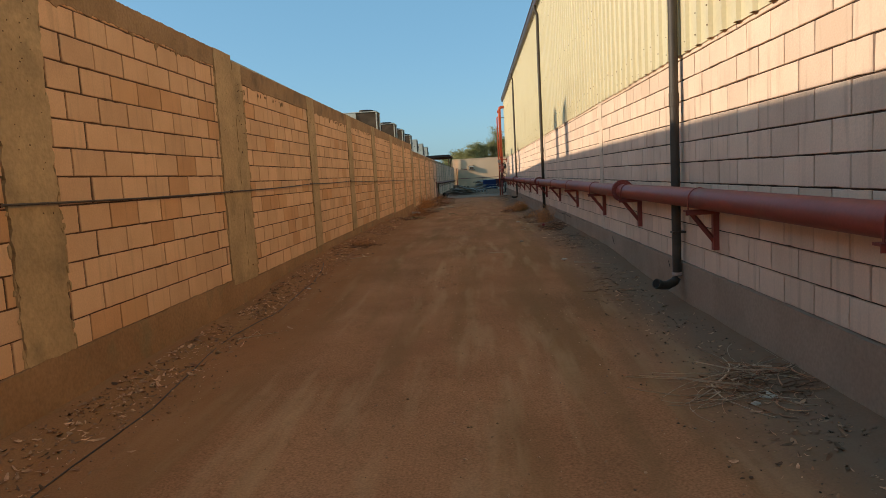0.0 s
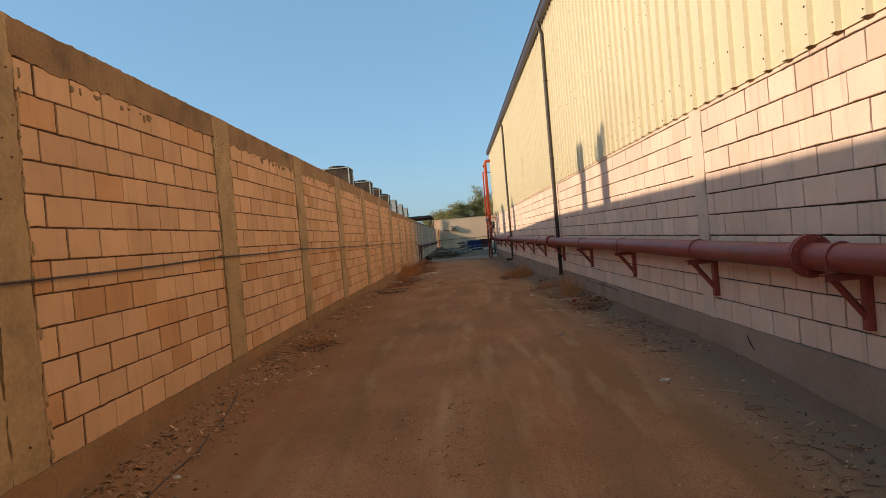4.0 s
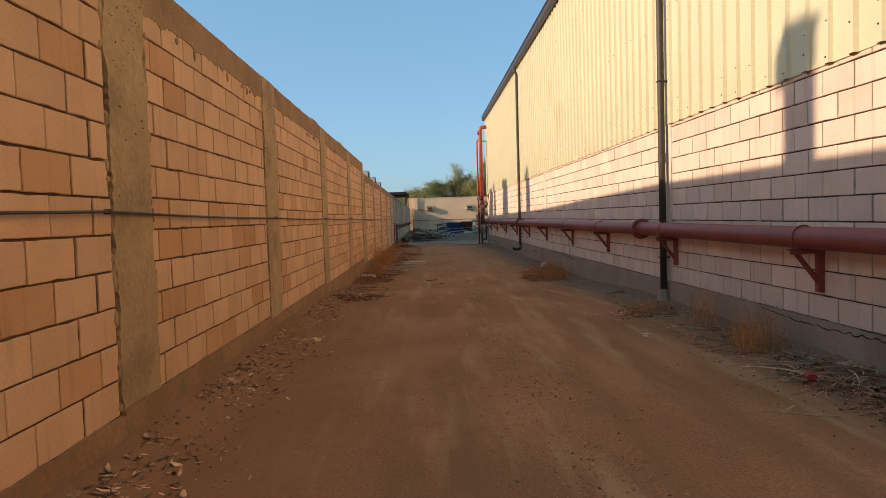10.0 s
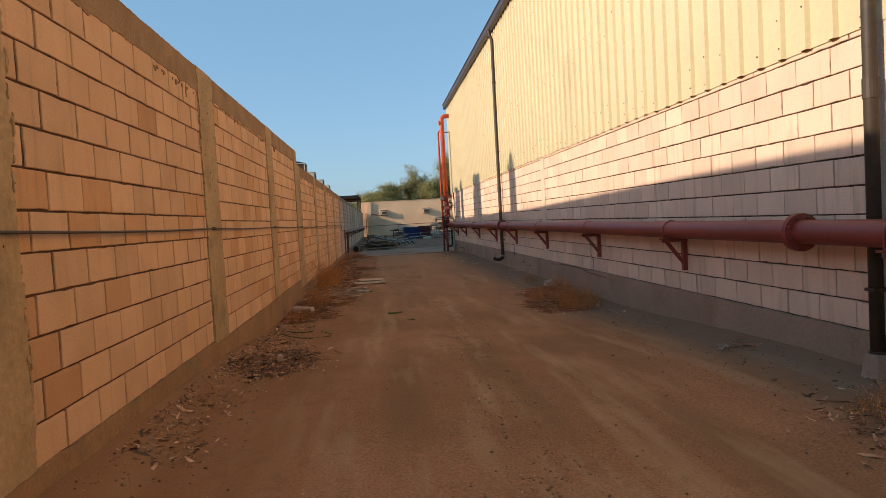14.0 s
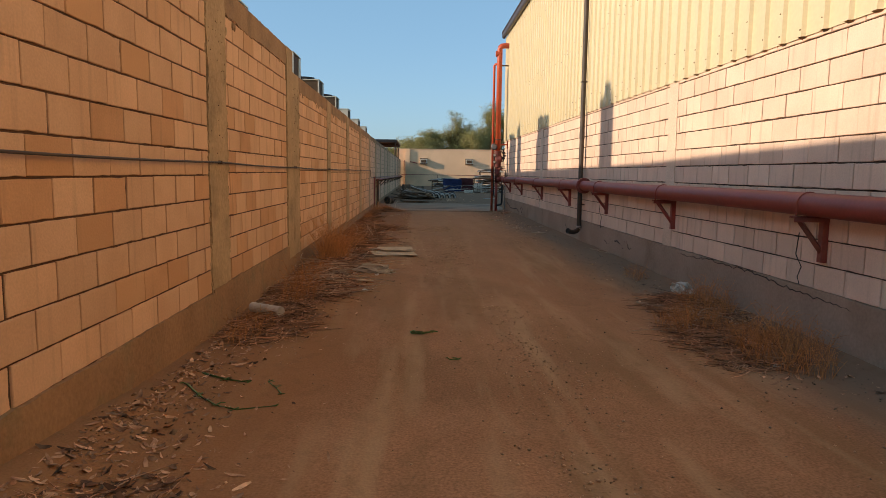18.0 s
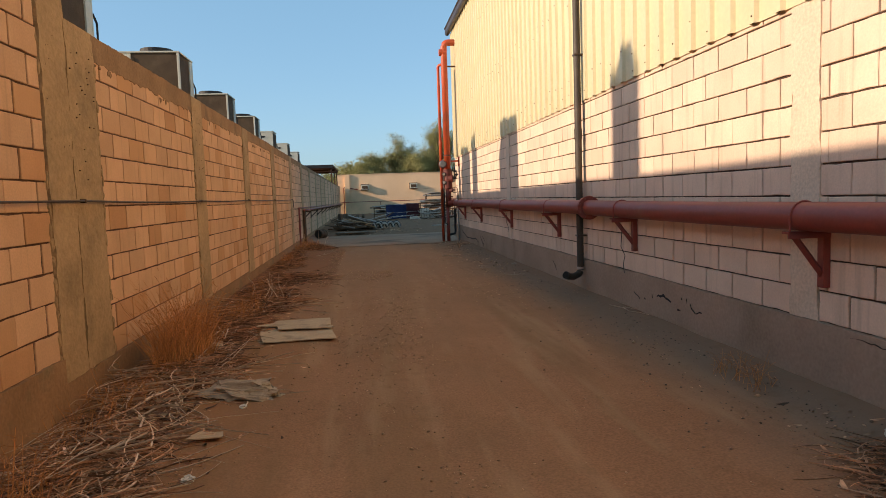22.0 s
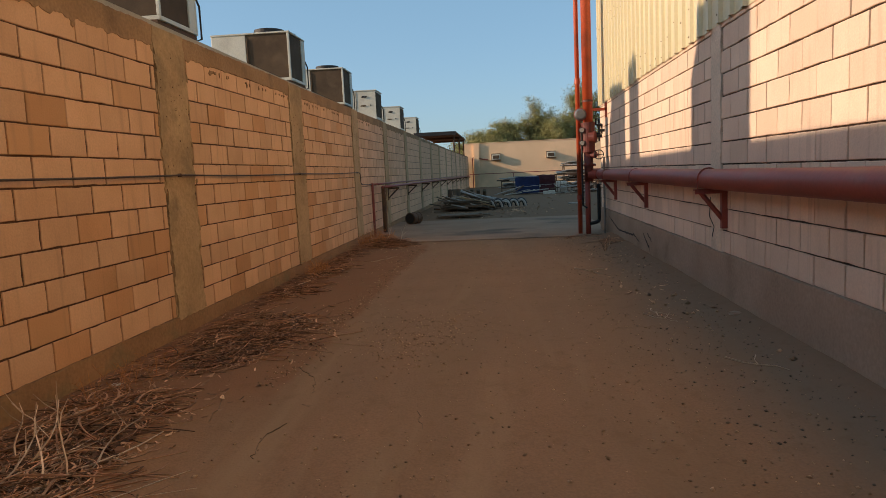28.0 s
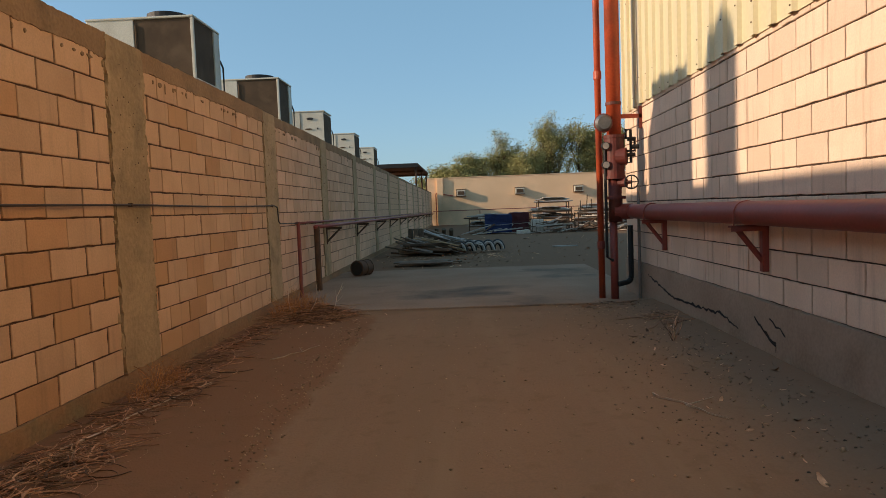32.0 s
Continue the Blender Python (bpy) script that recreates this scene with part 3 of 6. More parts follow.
for n, (wall, y0, y1, courses, seed, far) in enumerate(wall_spans):
    if far or y1 < 2:
        continue
    q = random.Random(seed)
    low, high = courses[0][0], courses[-1][0] + courses[-1][1]
    a = COLUMNS[n][0]
    lumps, drips, pits = [], [], []
    for _ in range(60):
        edge = y0 + abs(q.gauss(0, 0.018)) if q.random() < 0.6 else a - abs(q.gauss(0, 0.016))
        lumps.append((edge, low + (high - low) * q.random(), q.uniform(0.008, 0.028), q.uniform(0.02, 0.085)))
    for _ in range(int((y1 - y0) * 8)):
        y = q.uniform(y0, y1)
        if noise.noise((y * 1.1, seed * 0.7, 0.0)) > 0.02:
            reach = 0.012 + abs(q.gauss(0, 0.022))
            drips.append((y, high - 0.045 - reach * 0.6, q.uniform(0.012, 0.05), reach))
    dabs("column_smears", lumps, 0.004, 0.0065, M_CONCRETE, wall, "mortar smeared over the block ends beside the column", seed)
    dabs("mortar_smears", drips, 0.004, 0.006, M_BEAM, wall, "brown mortar smears under the beam", seed + 7)
    for _ in range(34):
        pits.append((q.uniform(a + 0.04, y0 - 0.04), high - abs(q.gauss(0, 0.6)), q.uniform(0.004, 0.012), q.uniform(0.003, 0.010)))
    dabs("pits", [p for p in pits if p[1] > low], 0.0125, 0.003, M_JOINT, wall, "pits in the rough concrete, their shade drawn as dark dabs", seed + 1)

# ---- building on the east side ----
PILLARS = [-13.5, -4.45, 4.7, 13.77, 22.76, 31.77, 40.72]
bays = PILLARS + [48.25]
bay_list = []
for n, (a, b) in enumerate(zip(bays, bays[1:])):
    core = box((RIGHT_X + 0.014, a, -1.0), (RIGHT_X + 0.2, b, 5.9))
    wall = part(f"wall_east_{n + 1}", core, M_JOINT_R)
    tagged(wall, "warehouse wall bay of cream painted cement blocks", "wall", kind="structure")
    part("pillar", ragged("pillar", a - 0.14, a + 0.14, 0.0, 2.12, RIGHT_X - 0.006, RIGHT_X + 0.1, M_PILLAR, 0.012, 0.06, "z", n + 200), M_PILLAR, wall, "painted concrete pillar strip with chipped edges")
    part("plinth", ragged("plinth", a, b, -1.0, 0.0, RIGHT_X - 0.03, RIGHT_X + 0.1, M_PLINTH, 0.007, 0.08, "y", n + 300), M_PLINTH, wall, "grey rendered plinth")
    bay_list.append((wall, a + 0.14, b - (0.14 if b < 48 else 0.0), n))
building = tagged(part("warehouse_shell", box((RIGHT_X + 0.21, -14, -1), (RIGHT_X + 15, 48.25, 5.7)), M_NEIGH), "plain rendered shell of the warehouse behind its block wall", "building", kind="structure")

# cladding of trapezoid sheets
PITCH, SHEET_Z0, SHEET_Z1 = 0.305, 2.04, 5.76


def sheet_mesh():
    prof, verts, faces = [], [], []
    for k in range(3):
        o = k * PITCH
        prof += [(0.0, o), (0.0, o + 0.212), (-0.034, o + 0.226), (-0.034, o + 0.287)]
    prof.append((0.0, 3 * PITCH + 0.012))
    rows = [SHEET_Z0, 3.3, 4.6, SHEET_Z1]
    for t in (0.0, 0.003):
        for z in rows:
            verts += [(x + t, y, z) for x, y in prof]
    w, h = len(prof), len(rows)
    for s in (0, 1):
        for j in range(h - 1):
            for i in range(w - 1):
                q = (s * w * h + j * w + i, s * w * h + j * w + i + 1, s * w * h + (j + 1) * w + i + 1, s * w * h + (j + 1) * w + i)
                faces.append(q[::-1] if s == 0 else q)
    for i in range(w - 1):
        faces.append((i, i + 1, w * h + i + 1, w * h + i))
    return mesh_of("cladding_sheet", verts, faces, M_SHEET)


cladding = thing("wall_cladding", (RIGHT_X - 0.012, -14.0, 0), "pale yellow corrugated metal cladding with small rust spots", "cladding", kind="structure")
sheet = sheet_mesh()
rnd = random.Random(5)
dots_v, dots_f = [], []
for k in range(68):
    ob = part("cladding_sheet", sheet, M_SHEET, cladding)
    ob.matrix_basis = pose(rnd.uniform(-0.002, 0.002), k * 3 * PITCH, rnd.uniform(-0.006, 0.006))
    for i in range(3):
        for z in (2.13, 2.32, 3.35, 3.5, 4.9, 5.55):
            if rnd.random() < 0.62:
                y, zz, s = k * 3 * PITCH + i * PITCH + 0.255 + rnd.uniform(-0.012, 0.012), z + rnd.uniform(-0.05, 0.05), rnd.uniform(0.006, 0.010)
                o = len(dots_v)
                ring = [(math.cos(q * math.tau / 6), math.sin(q * math.tau / 6)) for q in range(6)]
                dots_v += [(-0.0345, y + s * c, zz + s * d) for c, d in ring] + [(-0.041, y + 0.7 * s * c, zz + 0.7 * s * d) for c, d in ring]
                dots_f += [(o + q, o + 6 + q, o + 6 + (q + 1) % 6, o + (q + 1) % 6) for q in range(6)] + [tuple(o + 11 - q for q in range(6))]
screws = part("screws", mesh_of("screws", dots_v, dots_f, M_DARKSTEEL), M_DARKSTEEL, cladding, "rusty screw heads")
screws["kind"] = "stuff"

# eave, gutter, roof
gut = bmesh.new()
prof = [(0.0, 5.76), (-0.08, 5.76), (-0.105, 5.81), (-0.105, 5.93), (-0.125, 5.95), (-0.125, 5.975), (-0.095, 5.975), (-0.088, 5.80), (-0.02, 5.79), (0.0, 5.9)]
rings = [[gut.verts.new((RIGHT_X + x - 0.055, y, z)) for x, z in prof] for y in (-14, 48.45)]
for k in range(len(prof)):
    gut.faces.new((rings[0][k], rings[0][(k + 1) % len(prof)], rings[1][(k + 1) % len(prof)], rings[1][k]))
gut.faces.new(rings[0]), gut.faces.new(rings[1][::-1])
bmesh.ops.recalc_face_normals(gut, faces=gut.faces)
tagged(part("eave_gutter", gut, M_GUTTER), "dark brown metal box gutter along the warehouse eave", "gutter", kind="structure")
roof = bmesh.new()
for y0, y1 in ((-14, 48.4),):
    c = [roof.verts.new(p) for p in ((RIGHT_X - 0.1, y0, 5.98), (RIGHT_X - 0.1, y1, 5.98), (RIGHT_X + 8, y1, 6.9), (RIGHT_X + 8, y0, 6.9),
                                     (RIGHT_X + 16, y1, 5.98), (RIGHT_X + 16, y0, 5.98))]
    roof.faces.new((c[0], c[3], c[2], c[1])), roof.faces.new((c[3], c[5], c[4], c[2]))
bmesh.ops.solidify(roof, geom=roof.faces[:], thickness=0.05)
tagged(part("roof", roof, M_SHEET), "low gabled sheet metal warehouse roof", "roof", kind="structure")


# ---- fire main on brackets ----
PIPE_X, PIPE_Z, PIPE_R = 2.602, 0.68, 0.09
main = thing("fire_main", (PIPE_X, 0, PIPE_Z), "long red-oxide painted steel fire main carried on wall brackets", "pipe")
part("pipe", sweep([(0, y, 0.004 * math.sin(y * 0.9)) for y in np.arange(-13.5, 47.3, 0.5)] + [(0, 47.3, 0)], PIPE_R, 24), M_RED, main, smooth=True)
for y in (-0.6, 11.5, 23.40, 35.55):
    fl = part("flange", rod((0, y - 0.028, 0), (0, y - 0.004, 0), 0.142, 28), M_RED, main, "bolted flange pair")
    part("flange", rod((0, y + 0.004, 0), (0, y + 0.028, 0), 0.142, 28), M_RED, main, "bolted flange pair")
    for k in range(8):
        a = math.tau * (k + 0.5) / 8
        part("bolt", rod((0.118 * math.cos(a), y - 0.05, 0.118 * math.sin(a)), (0.118 * math.cos(a), y + 0.05, 0.118 * math.sin(a)), 0.011, 6), M_RED, fl)
BRACKETS = [-6.0, -3.1, -0.1, 2.8, 5.64, 8.44, 11.15, 13.51, 16.41, 19.32, 22.45, 25.62, 28.45, 31.55, 34.50, 37.25, 40.42, 43.76, 46.35]


def bracket():
    b = thing("pipe_bracket", (RIGHT_X, 0, 0), "red steel angle bracket with diagonal brace bolted to the blocks", "bracket", "brackets under the fire main")
    part("wall_plate", box((-0.05, -0.03, 0.23), (0.0, 0.03, 0.585), 0.004), M_RED, b)
    arm = bmesh.new()
    add_box(arm, (-0.285, -0.035, 0.575), (0.0, 0.035, 0.589))
    add_box(arm, (-0.285, -0.035, 0.545), (0.0, -0.028, 0.589))
    part("arm", arm, M_RED, b)
    brace = bmesh.new()
    add_rod(brace, (-0.235, 0, 0.57), (-0.02, 0, 0.29), 0.022, 4)
    part("brace", brace, M_RED, b)
    u = [(PIPE_X - RIGHT_X + 0.094 * math.cos(a), 0, PIPE_Z + 0.094 * math.sin(a)) for a in np.linspace(0, math.pi, 13)]
    u = [(u[0][0], 0, 0.56)] + u + [(u[-1][0], 0, 0.56)]
    part("u_bolt", sweep(u, 0.007, 6), M_RED, b)
    for x in (PIPE_X - RIGHT_X - 0.094, PIPE_X - RIGHT_X + 0.094):
        part("nut", rod((x, 0, 0.545), (x, 0, 0.574), 0.013, 6), M_STEEL, b)
    return b


first = bracket()
first.matrix_basis = pose(RIGHT_X, BRACKETS[0], 0)
for y in BRACKETS[1:]:
    copy_thing(first, pose(RIGHT_X, y, 0))


# ---- rain pipes ----
def downpipe(y, elbow):
    g = ground_z(RIGHT_X - 0.1, y)
    d = thing("downpipe", (RIGHT_X - 0.085, y, 0), "dark rain pipe on the wall " + ("with an elbow foot" if elbow else "set in mortar"), "rain pipe", "rain pipes of the warehouse")
    top = bend((-0.055, 0, 5.78), (-0.055, 0, 5.66), (0.01, 0, 5.5), 0.06)
    if elbow:
        pts = top + bend((0, 0, 4), (0, 0, -0.20), (-0.20, -0.12, -0.205), 0.1)
        pts = pts[:-1] + [Vector((-0.12, -0.08, -0.213)), Vector((-0.2, -0.13, -0.2)), Vector((-0.25, -0.165, -0.175))]
    else:
        pts = top + [(0, 0, 4), (0, 0, 2), (0, 0, g - 0.05)]
    part("pipe", sweep(pts, 0.044, 16), M_DOWN, d, smooth=True)
    if elbow:
        tip, back = Vector(pts[-1]), Vector(pts[-2])
        way = (tip - back).normalized()
        part("collar", rod(tip - 0.03 * way, tip + 0.004 * way, 0.05, 16), M_DOWN, d)
        # the pipe end is closed; a dark disc gives the shade of its hollow
        part("mouth", rod(tip, tip + 0.007 * way, 0.041, 16), M_CRACK, d, "dark disc for the shaded inside of the pipe")
    part("socket", rod((0, 0, 1.55), (0, 0, 1.68), 0.05, 16), M_DOWN, d)
    part("socket", rod((0, 0, -0.125), (0, 0, -0.095), 0.051, 16), M_PALE if elbow else M_DOWN, d, "pale cemented joint" if elbow else "")
    for z in (0.3, 2.6, 4.4):
        part("clamp", box((-0.048, -0.048, z), (0.085, 0.048, z + 0.022), 0.004), M_GUTTER, d)
    if not elbow:
        foot = bmesh.new()
        add_rod(foot, (0, 0, g - 0.1), (0, 0, g + 0.14), 0.12, 9, 0.068)
        part("mortar_foot", foot, M_PLINTH, d)
    return d


downpipe(9.38, True), downpipe(22.74, False), downpipe(36.12, True), downpipe(-4.0, False)

# ---- riser with valve set ----
RX, RY = 2.40, 47.32
rg = ground_z(RX, RY)
riser = thing("fire_riser", (RX, RY, 0), "tall orange-red fire riser pipe with alarm valve and gauges", "riser pipe")
part("pipe", sweep(bend((0, 0, 1.62), (0, 0, 5.30), (0.4, 0.0, 5.30), 0.16), 0.092, 20), M_RISER, riser, smooth=True)
part("lower_pipe", rod((0, 0, 0.55), (0, 0, 1.1), 0.085, 20), M_VALVE, riser, smooth=True)
part("foot_pipe", rod((-0.03, 0, rg - 0.1), (-0.03, 0, 0.56), 0.05, 16), M_RED, riser, smooth=True)
part("top_tee", rod((-0.14, 0, 5.02), (0.05, 0, 5.02), 0.098, 18), M_RISER, riser)
part("tee", rod((-0.02, 0, 0.68), (0.215, -0.02, 0.68), 0.1, 18), M_RED, riser)
valve = part("alarm_valve", add_rod(add_rod(rod((0, 0, 1.14), (0, 0, 1.62), 0.125, 20), (0.02, -0.05, 1.38), (0.13, -0.1, 1.38), 0.11, 16), (-0.03, 0, 1.2), (-0.15, -0.03, 1.2), 0.03, 8), M_VALVE, riser, "dark red cast alarm valve body")
for z in (1.12, 1.64, 0.86, 2.06):
    part("flange", rod((0, 0, z - 0.02), (0, 0, z + 0.02), 0.135 if z < 2 else 0.1, 20), M_VALVE, riser)
gong = part("alarm_gong", rod((-0.15, -0.10, 1.81), (-0.15, -0.165, 1.81), 0.115, 24, 0.08), M_STEEL, riser, "grey metal alarm gong")
part("rim", sweep([(-0.15 + 0.113 * math.cos(a), -0.10, 1.81 + 0.113 * math.sin(a)) for a in np.linspace(0, math.tau, 25)], 0.009, 6), M_RED, gong)
part("gong_arm", rod((0, -0.02, 1.74), (-0.15, -0.1, 1.81), 0.045, 8), M_RED, riser)
trim = [[(0.12, -0.05, 1.30), (0.20, -0.05, 1.30), (0.20, -0.05, 1.72), (0.14, -0.05, 1.72), (0.14, -0.05, 1.60)],
        [(0.12, -0.05, 1.45), (0.25, -0.05, 1.45), (0.25, -0.05, 1.62)], [(-0.09, -0.05, 1.55), (-0.13, -0.05, 1.5), (-0.13, -0.05, 0.1), (-0.05, -0.05, 0.05)]]
for p in trim:
    part("trim_pipe", sweep(p, 0.019, 8), M_DARK, riser, "black trim piping")
for x, z in ((0.20, 1.40), (0.25, 1.50), (0.20, 1.60)):
    part("trim_valve", rod((x - 0.045, -0.06, z), (x + 0.05, -0.06, z), 0.028, 10), M_DARK, riser, "black trim valve")
for x, z in ((-0.13, 1.52), (-0.13, 1.28)):
    gauge = part("pressure_gauge", rod((x, -0.06, z), (x, -0.12, z), 0.05, 16), M_DARK, riser, "small black pressure gauge")
    part("dial", rod((x, -0.12, z), (x, -0.124, z), 0.042, 16), M_PALE, gauge, "pale gauge face")
wheel = part("handwheel", sweep([(0.17 + 0.085 * math.cos(a), -0.17, 1.05 + 0.085 * math.sin(a)) for a in np.linspace(0, math.tau, 21)], 0.009, 6), M_DARK, riser, "black valve handwheel")
part("spoke", add_rod(rod((0.09, -0.17, 1.05), (0.25, -0.17, 1.05), 0.007, 6), (0.17, -0.17, 0.97), (0.17, -0.17, 1.13), 0.007, 6), M_DARK, wheel)
part("valve_stem", add_rod(rod((0.17, -0.17, 1.05), (0.05, -0.02, 1.05), 0.022, 8), (0.0, 0, 1.05), (0.12, -0.1, 1.05), 0.06, 10), M_VALVE, riser)
part("stay", box((0.0, -0.02, 1.87), (RIGHT_X - RX, 0.02, 1.92)), M_RISER, riser)
part("stay_upright", box((RIGHT_X - RX - 0.045, -0.02, 1.74), (RIGHT_X - RX - 0.005, 0.02, 2.02)), M_RED, riser)
part("stay", box((0.0, -0.02, 4.6), (RIGHT_X - RX, 0.02, 4.64)), M_DARKSTEEL, riser)
part("drain_pipe", sweep(bend((0.17, -0.06, 0.5), (0.17, -0.06, -0.22), (0.0, -0.1, -0.25), 0.07), 0.035, 10), M_DARK, riser, "black drain pipe")
part("drain_pipe", rod((0.27, -0.1, rg - 0.05), (0.27, -0.1, 1.0), 0.02, 8), M_STEEL, riser, "thin galvanised pipe")
thin = thing("sprinkler_feed_pipe", (RX - 0.17, RY + 0.12, 0), "slim orange-red vertical pipe beside the riser", "pipe")
part("pipe", sweep(bend((0, 0, rg - 0.1), (0, 0, 4.68), (0.15, -0.1, 4.68), 0.08), 0.042, 14), M_RISER, thin, smooth=True)
part("coupling", rod((0, 0, 2.4), (0, 0, 2.5), 0.052, 14), M_RISER, thin)
part("coupling", rod((0, 0, 0.2), (0, 0, 0.3), 0.052, 14), M_RED, thin)

# ---- cable and small pipe on the boundary wall ----
on_wall = lambda y, off, z: (left_x(y) + off, y, z)
line = [(-8, 0.96), (2.7, 0.96), (6.4, 0.97), (10.2, 0.96), (14, 1.0), (17.6, 1.015), (21.6, 0.98), (25.4, 0.965), (29.3, 0.955), (32.9, 0.935), (36.5, 0.925), (40.1, 0.93), (43.7, 0.925), (47.5, 0.93)]
pts = []
for (ya, za), (yb, zb) in zip(line, line[1:]):
    for k in range(6):
        t = k / 6
        pts.append(on_wall(ya + (yb - ya) * t, 0.034, za + (zb - za) * t - 0.012 * math.sin(math.pi * t)))
pts += [on_wall(47.6, 0.034, 0.93), on_wall(47.72, 0.034, 0.91), on_wall(47.75, 0.034, 0.86), on_wall(47.76, 0.034, 0.72), on_wall(47.82, 0.04, 0.68), on_wall(48.5, 0.12, 0.67)]
cable = thing("wall_cable", (0, 0, 0), "dark grey cable conduit running along the block wall", "cable")
part("conduit", sweep(pts, 0.0082, 8), M_CABLE, cable, smooth=True)
for (y, z) in line[1:]:
    part("clip", box((left_x(y) + 0.008, y - 0.010, z - 0.014), (left_x(y) + 0.046, y + 0.010, z + 0.014), 0.003), M_DARKSTEEL, cable)

yard_pipe = thing("yard_pipe", (0, 0, 0), "dark red pipe on posts and brackets along the far boundary wall", "pipe")
part("pipe", sweep([on_wall(y, 0.19, 0.585 - 0.002 * (y - 49)) for y in np.arange(49.3, 89.5, 2.0)], 0.032, 10), M_RED, yard_pipe, smooth=True)
part("pipe", sweep([on_wall(y, 0.08, 0.665 - 0.003 * (y - 49)) for y in np.arange(48.5, 89.5, 2.0)], 0.018, 8), M_RED, yard_pipe, smooth=True)
part("post", rod((left_x(48.5) + 0.12, 48.5, -0.6), (left_x(48.5) + 0.12, 48.5, 0.69), 0.028, 10), M_RED, yard_pipe)
part("post", rod((left_x(49.4) + 0.19, 49.4, -0.6), (left_x(49.4) + 0.19, 49.4, 0.6), 0.05, 12), M_DARKSTEEL, yard_pipe)
y = 51.0
while y < 89:
    x = left_x(y)
    br = part("bracket", box((x, y - 0.02, 0.50 - 0.002 * (y - 49)), (x + 0.3, y + 0.02, 0.545 - 0.002 * (y - 49))), M_DARKSTEEL, yard_pipe)
    part("brace", add_box(rod((x + 0.26, y, 0.50 - 0.002 * (y - 49)), (x + 0.02, y, 0.27), 0.018, 4), (x, y - 0.02, 0.22), (x + 0.03, y + 0.02, 0.5 - 0.002 * (y - 49))), M_DARKSTEEL, br)
    y += 3.5
part("pipe", sweep([(left_x(89) + 0.1, 89.6, 0.62), (3, 89.5, 0.62), (14, 89.4, 0.62)], 0.03, 8), M_RED, yard_pipe)
for x in (1.5, 5.5, 9.5):
    part("post", rod((x, 89.5, -0.6), (x, 89.5, 0.62), 0.03, 8), M_RED, yard_pipe)

# ---- neighbour beyond the boundary wall, with roof units ----
nb = bmesh.new()
roofline = lambda y: max(3.60 - 0.0098 * y, min(3.53, 3.53 - 0.0242 * (y - 22.0))) if y < 31.5 else 3.60 - 0.0098 * y
rings = [[nb.verts.new(p) for p in ((-4.1, y, -1), (-4.1, y, roofline(y)), (-18, y, roofline(y)), (-18, y, -1))] for y in (-16, 22, 31.5, 76)]
for a, b in zip(rings, rings[1:]):
    for k in range(4):
        nb.faces.new((a[k], a[(k + 1) % 4], b[(k + 1) % 4], b[k]))
nb.faces.new(rings[0][::-1]), nb.faces.new(rings[-1])
bmesh.ops.recalc_face_normals(nb, faces=nb.faces)
tagged(part("neighbour_building", nb, M_NEIGH), "low flat-roofed rendered building behind the boundary wall", "building", kind="structure")


def oval(at, rx, rz, deep):
    """A flat oval plate facing south."""
    bm = rod((0, 0, 0), (0, -deep, 0), 1.0, 24)
    for v in bm.verts:
        v.co = Vector((at[0] + v.co.x * rx, at[1] + v.co.y, at[2] + v.co.z * rz))
    return bm


